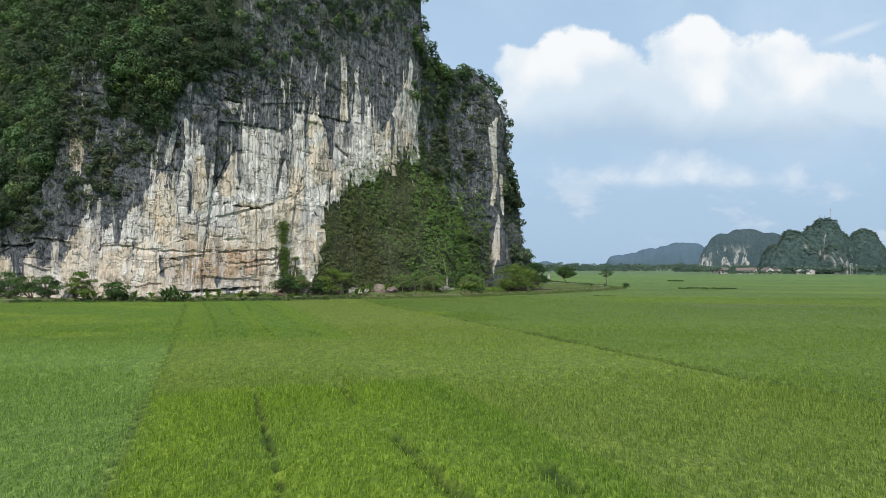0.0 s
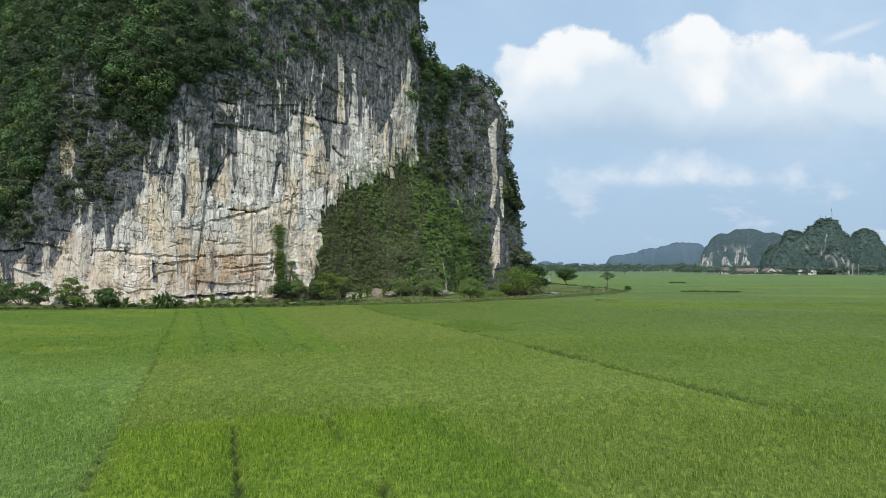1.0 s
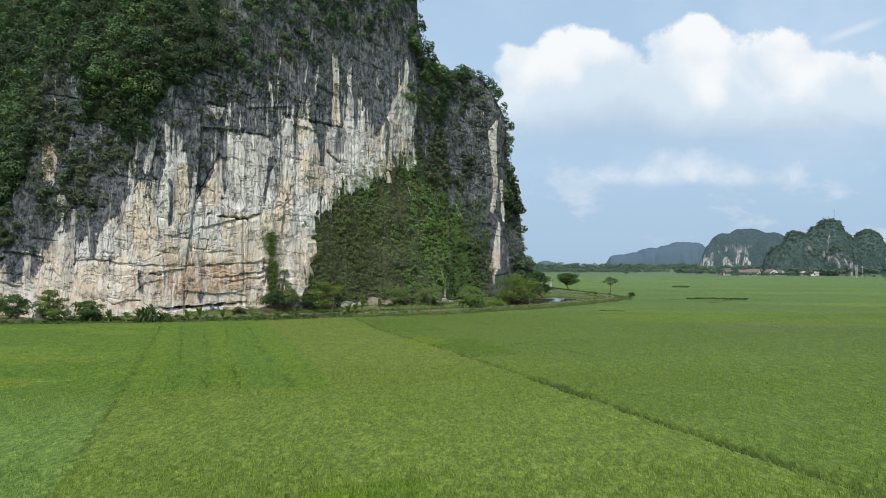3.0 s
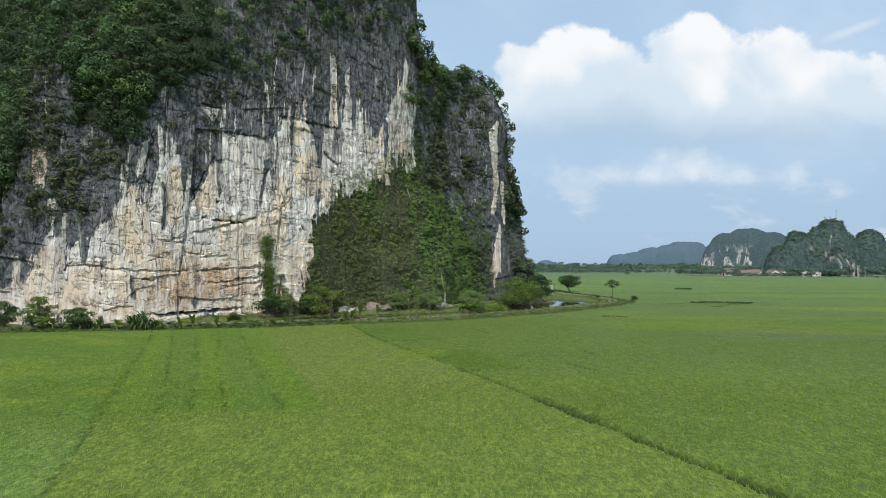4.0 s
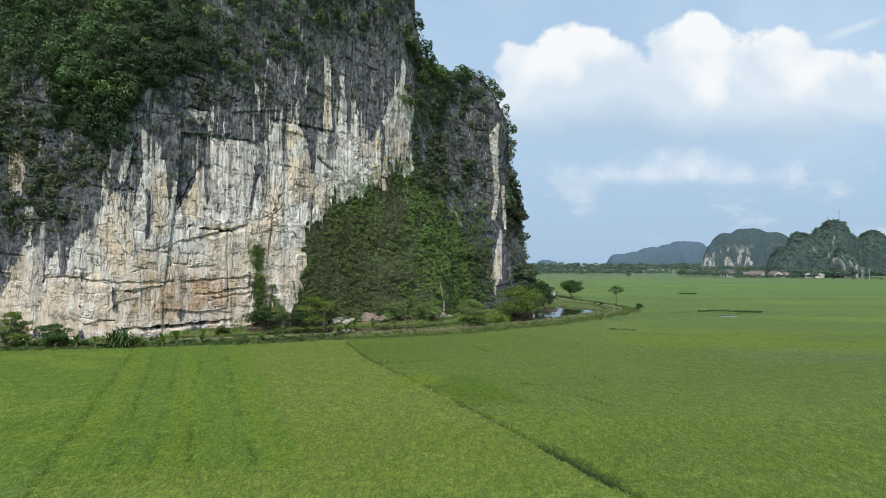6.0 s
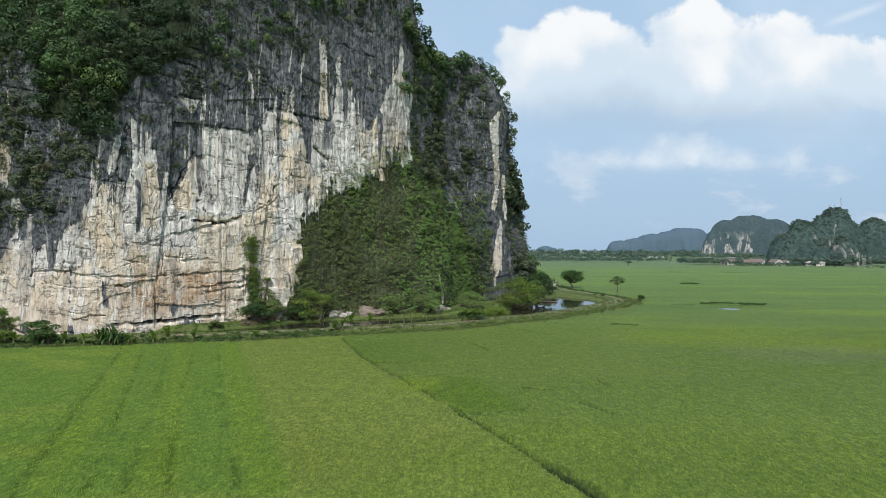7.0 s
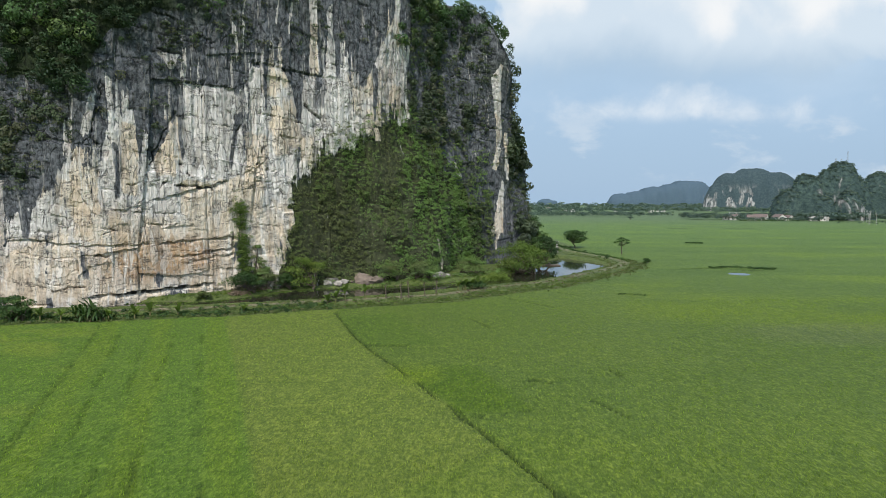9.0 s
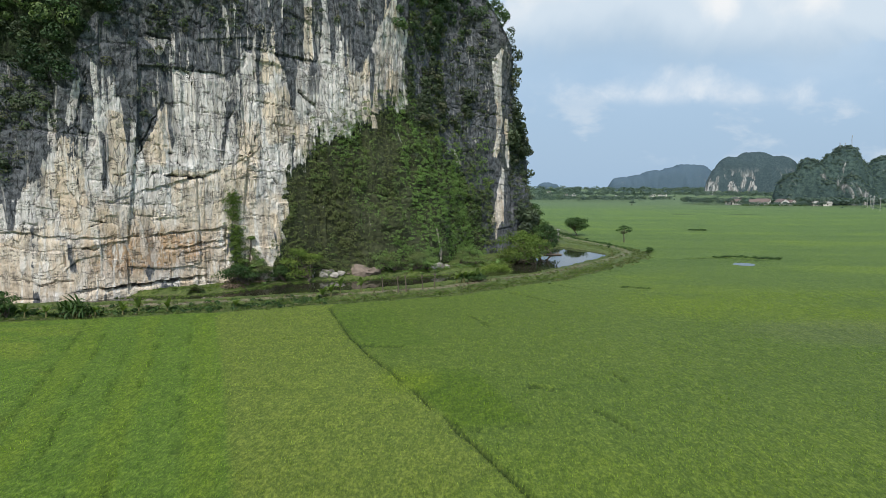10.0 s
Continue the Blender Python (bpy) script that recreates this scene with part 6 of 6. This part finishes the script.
def hill(name, mat, domes, deep, step, label, bumps, category="hill", crowns=0):
    """A wooded limestone hill: steep domes side by side, lumpy with trees."""
    d = np.array(domes, float)
    x0, x1 = (d[:, 0] - d[:, 3]).min(), (d[:, 0] + d[:, 3]).max()
    y0, y1 = d[:, 1].min() - d[:, 3].max() * deep, d[:, 1].max() + d[:, 3].max() * deep
    xs, ys = np.arange(x0, x1 + step, step), np.arange(y0, y1 + step, step)
    X, Y = np.meshgrid(xs, ys)
    warp = 0.16 * fbm(X / 30, Y / 30, 3, 171)
    Z = np.full(X.shape, -4.0)
    for cx, cy, tall, r in domes:
        q = np.hypot((X - cx) / r, (Y - cy) / (r * deep)) + warp
        Z = np.maximum(Z, tall * np.clip(1 - np.clip(q, 0, 1) ** 2.6, 0, 1) ** 0.75 - 4 * (q >= 1))
    gz, gx_ = np.gradient(Z, step)
    steep = smooth(0.8, 2.6, np.hypot(gz, gx_))
    Z = Z + bumps * (1.1 - 1.6 * np.abs(fbm(X / (bumps * 1.9), Y / (bumps * 1.9), 3, 173))) * (Z > -1) + 0.5 * bumps * fbm(X / (bumps * 5), Y / (bumps * 5), 2, 174) * (Z > -1)
    me = mesh_of(name, np.stack([X.ravel(), Y.ravel(), Z.ravel()], -1), grid_faces(len(ys), len(xs)), mat)
    values_on(me, "slope", steep.ravel())
    ob = tagged(new(name, me), label, category, kind="structure")
    if crowns:
        r = np.random.default_rng(crowns)
        i, j = r.integers(0, len(ys), crowns), r.integers(0, len(xs), crowns)
        keep = (Z[i, j] > 1) & ((steep[i, j] < 0.8) | (r.uniform(size=crowns) < 0.6))
        i, j = i[keep], j[keep]
        rad = r.uniform(1.0, 2.4, len(i))
        c = np.stack([X[i, j], Y[i, j], Z[i, j] + 0.2 * rad], -1)
        thicket("hill_woods", HAZYLEAF, c, rad, FARCROWN, "dense trees covering the hill", "woodland", 0.9, crowns)
    return ob


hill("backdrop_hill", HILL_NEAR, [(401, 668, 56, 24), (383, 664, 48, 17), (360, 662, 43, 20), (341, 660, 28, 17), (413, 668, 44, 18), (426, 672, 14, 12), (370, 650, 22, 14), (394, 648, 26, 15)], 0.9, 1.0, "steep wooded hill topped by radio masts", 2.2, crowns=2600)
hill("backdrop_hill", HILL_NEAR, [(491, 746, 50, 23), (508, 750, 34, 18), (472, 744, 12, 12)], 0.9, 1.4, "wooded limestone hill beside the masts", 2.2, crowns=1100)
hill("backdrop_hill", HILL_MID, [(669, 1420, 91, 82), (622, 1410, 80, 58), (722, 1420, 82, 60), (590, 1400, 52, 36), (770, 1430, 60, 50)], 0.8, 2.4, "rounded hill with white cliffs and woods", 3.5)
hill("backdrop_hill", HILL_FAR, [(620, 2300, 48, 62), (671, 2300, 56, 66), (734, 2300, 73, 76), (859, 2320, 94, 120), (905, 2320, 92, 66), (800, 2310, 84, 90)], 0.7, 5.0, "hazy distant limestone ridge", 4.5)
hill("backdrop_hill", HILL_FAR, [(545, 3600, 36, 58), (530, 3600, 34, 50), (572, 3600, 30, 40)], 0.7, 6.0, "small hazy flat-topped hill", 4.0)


# ---------------------------------------------------------------- the far edge of the fields
def far_trees(name, n, x0, x1, y0, y1, r0, r1, seed, mat, label):
    r = np.random.default_rng(seed)
    x, y, rad = r.uniform(x0, x1, n), r.uniform(y0, y1, n), r.uniform(r0, r1, n)
    c = np.stack([x, y, rad * r.uniform(0.55, 1.0, n)], -1)
    thicket(name, mat, c, rad, FARCROWN, label, "trees", 1.05, seed)


far_trees("far_trees", 330, 95, 270, 740, 860, 1.8, 4.2, 801, HAZYLEAF, "line of dark trees at the far edge of the fields")
far_trees("far_trees", 260, 240, 345, 630, 690, 2.2, 4.6, 802, HAZYLEAF, "village trees at the foot of the hill")
far_trees("far_trees", 150, 330, 430, 600, 640, 2.6, 5.4, 803, HAZYLEAF, "dense trees at the foot of the hill")
far_trees("far_trees", 420, 100, 620, 950, 1250, 3.5, 7.5, 804, HAZYLEAF, "distant band of trees across the plain")
far_trees("far_trees", 300, 180, 900, 1500, 2000, 6, 12, 805, HAZYLEAF, "distant wooded plain")
far_trees("far_trees", 150, 266, 345, 600, 617, 1.0, 2.6, 809, HAZYLEAF, "garden bushes before the village houses")
far_trees("far_trees", 120, 262, 316, 588, 592, 0.7, 1.3, 806, DARKLEAF, "long dark hedge along the field's edge")
far_trees("far_trees", 110, 318, 420, 470, 545, 0.8, 2.0, 807, HAZYLEAF, "bushes beside the road")
tree("tree", 162, 586, 5.0, 6.0, HAZYLEAF, "lone round tree far out in the rice", 91, 0.2, 1, 7, 50, 0.7)


def box(name, size, mat, parent, place, turn=0):
    bm = bmesh.new()
    bmesh.ops.create_cube(bm, size=1.0)
    bmesh.ops.scale(bm, vec=size, verts=bm.verts)
    bmesh.ops.bevel(bm, geom=bm.edges, offset=min(size) * 0.06, segments=1, affect="EDGES")
    me = bpy.data.meshes.new(name)
    bm.to_mesh(me)
    bm.free()
    me.materials.append(mat)
    ob = part(name, me, parent)
    ob.matrix_basis = pose(*place, 0, 0, turn)
    return ob


def house(x, y, wide, long, tall, turn, label, roof_mat, flat=False):
    root = new("house")
    root.matrix_world = pose(x, y, -0.1, 0, 0, turn)
    h = wide * 0.32
    if flat:
        v = [(-wide / 2, -long / 2, 0), (wide / 2, -long / 2, 0), (wide / 2, long / 2, 0), (-wide / 2, long / 2, 0)]
        v = v + [(a, b, tall) for a, b, _ in v]
        f = [(0, 1, 5, 4), (1, 2, 6, 5), (2, 3, 7, 6), (3, 0, 4, 7), (4, 5, 6, 7)]
        me = bpy.data.meshes.new("wall")
    else:
        v = [(-wide / 2, -long / 2, 0), (wide / 2, -long / 2, 0), (wide / 2, long / 2, 0), (-wide / 2, long / 2, 0)]
        v = v + [(a, b, tall) for a, b, _ in v] + [(0, -long / 2, tall + h - 0.1), (0, long / 2, tall + h - 0.1)]
        f = [(0, 1, 5, 8, 4), (1, 2, 6, 5), (2, 3, 7, 9, 6), (3, 0, 4, 7)]
        me = bpy.data.meshes.new("wall")
    me.from_pydata(v, [], f)
    me.materials.append(PLASTER)
    part("wall", me, root)
    if flat:
        box("roof", (wide + 0.5, long + 0.5, 0.25), roof_mat, root, (0, 0, tall + 0.12))
    else:
        e, o = wide / 2 + 0.5, long / 2 + 0.4
        drop = h * 0.5 / (wide / 2)
        top = [(-e, -o, tall - drop), (0, -o, tall + h), (e, -o, tall - drop), (-e, o, tall - drop), (0, o, tall + h), (e, o, tall - drop)]
        low = [(a, b, c - 0.18) for a, b, c in top]
        rf = bpy.data.meshes.new("roof")
        rf.from_pydata(top + low, [], [(0, 1, 4, 3), (1, 2, 5, 4), (6, 9, 10, 7), (7, 10, 11, 8), (0, 6, 7, 1), (1, 7, 8, 2), (3, 4, 10, 9), (4, 5, 11, 10), (0, 3, 9, 6), (2, 8, 11, 5)])
        rf.materials.append(roof_mat)
        part("roof", rf, root)
    for k in (-1, 1):
        side = box("window", (0.12, 1.3, 1.4), CONCRETE, root, (-wide / 2 - 0.02, k * long * 0.26, tall * 0.55))
        box("pane", (0.06, 1.1, 1.2), PANE, side, (-0.05, 0, 0))
        front = box("window", (1.2, 0.12, 1.4), CONCRETE, root, (k * wide * 0.24, -long / 2 - 0.02, tall * 0.6))
        box("pane", (1.0, 0.06, 1.2), PANE, front, (0, -0.05, 0))
    box("door", (0.14, 1.0, 2.0), PANE, root, (-wide / 2 - 0.02, 0, 1.05))
    return tagged(root, label, "house", "village houses")


house(276, 640, 8, 13, 3.4, 40, "village house with a red tiled roof", TILE)
house(290, 624, 7.5, 11, 3.4, 70, "village house with a long red tiled roof", TILE)
house(302, 634, 8, 12, 3.8, 50, "village house with a weathered red roof", TILE)
house(312, 619, 8.5, 10, 3.8, 8, "white gabled house with a red roof", TILE)
house(326, 630, 7, 9, 3.2, 15, "small house with a red roof", TILE)
house(292, 668, 6, 8, 7.0, 20, "white two-storey house with a flat roof", CONCRETE, True)
house(345, 612, 6, 16, 3.0, 76, "low shed with a grey roof", CONCRETE)
r = np.random.default_rng(17)
for k in range(7):
    house(float(r.uniform(170, 420)), float(r.uniform(1130, 1250)), 7, 11, float(r.uniform(3.2, 5.5)), float(r.uniform(-40, 40)), "distant white house among trees", TILE if k % 2 else CONCRETE, k % 2 == 0)


def power_pole(x, y, tall):
    root = new("power_pole")
    root.location = (x, y, floor_at(x, y) - 0.1)
    v, f = tube([(0, 0, 0), (0, 0, tall * 0.5), (0, 0, tall)], [0.17, 0.14, 0.11], 8)
    part("pole", mesh_of("pole", v, f, CONCRETE), root)
    for z in (0.93, 0.86):
        box("crossarm", (2.2, 0.14, 0.14), STEEL, root, (0, 0.2, tall * z))
    tagged(root, "pale concrete power pole beside the road", "pole", "power poles along the road")


for x, y, tall in ((357, 566, 13.5), (343, 537, 11), (352, 553, 9), (323, 500, 10), (336, 470, 9.5), (331, 520, 9), (372, 585, 11)):
    power_pole(x, y, tall)


def radio_mast(x, y, z, tall):
    root = new("radio_mast")
    root.location = (x, y, z)
    for a in range(3):
        t = a * 2.094
        v, f = tube([(0.9 * math.cos(t), 0.9 * math.sin(t), 0), (0.3 * math.cos(t), 0.3 * math.sin(t), tall)], [0.08, 0.06], 6)
        part("leg", mesh_of("leg", v, f, STEEL), root)
    for k in range(8):
        h, w = tall * (k + 0.5) / 8, 0.9 - 0.6 * (k + 0.5) / 8
        p = [(w * math.cos(a * 2.094), w * math.sin(a * 2.094), h) for a in range(4)]
        v, f = tube(p, [0.04] * 4, 5)
        part("brace", mesh_of("brace", v, f, STEEL), root)
    box("aerial", (0.5, 0.5, tall * 0.14), STEEL, root, (0, 0, tall * 0.88))
    tagged(root, "slim grey lattice radio mast on the hilltop", "mast", "radio masts on the hill")


for x, y, z, tall in ((392, 667, 54, 8.5), (398, 668, 55.5, 6.5), (404.5, 668, 55.5, 14.5)):
    radio_mast(x, y, z, tall)

# the gate post and low landing by the pond
post = new("gate_post")
post.location = (35.6, 229, floor_at(35.6, 229) - 0.1)
box("pillar", (0.7, 0.7, 3.6), CONCRETE, post, (0, 0, 1.8))
box("cap", (1.0, 1.0, 0.25), CONCRETE, post, (0, 0, 3.7))
tagged(post, "pale concrete gate post on the dike", "post")
pier = new("landing")
pier.location = (27.6, 191.5, -0.75)
box("deck", (5.0, 2.4, 0.14), BARK, pier, (0, 0, 0.16))
for a in (-2.2, 0, 2.2):
    for b in (-1, 1):
        box("pile", (0.16, 0.16, 1.6), BARK, pier, (a, b, -0.6))
tagged(pier, "low wooden landing over the pond", "landing")
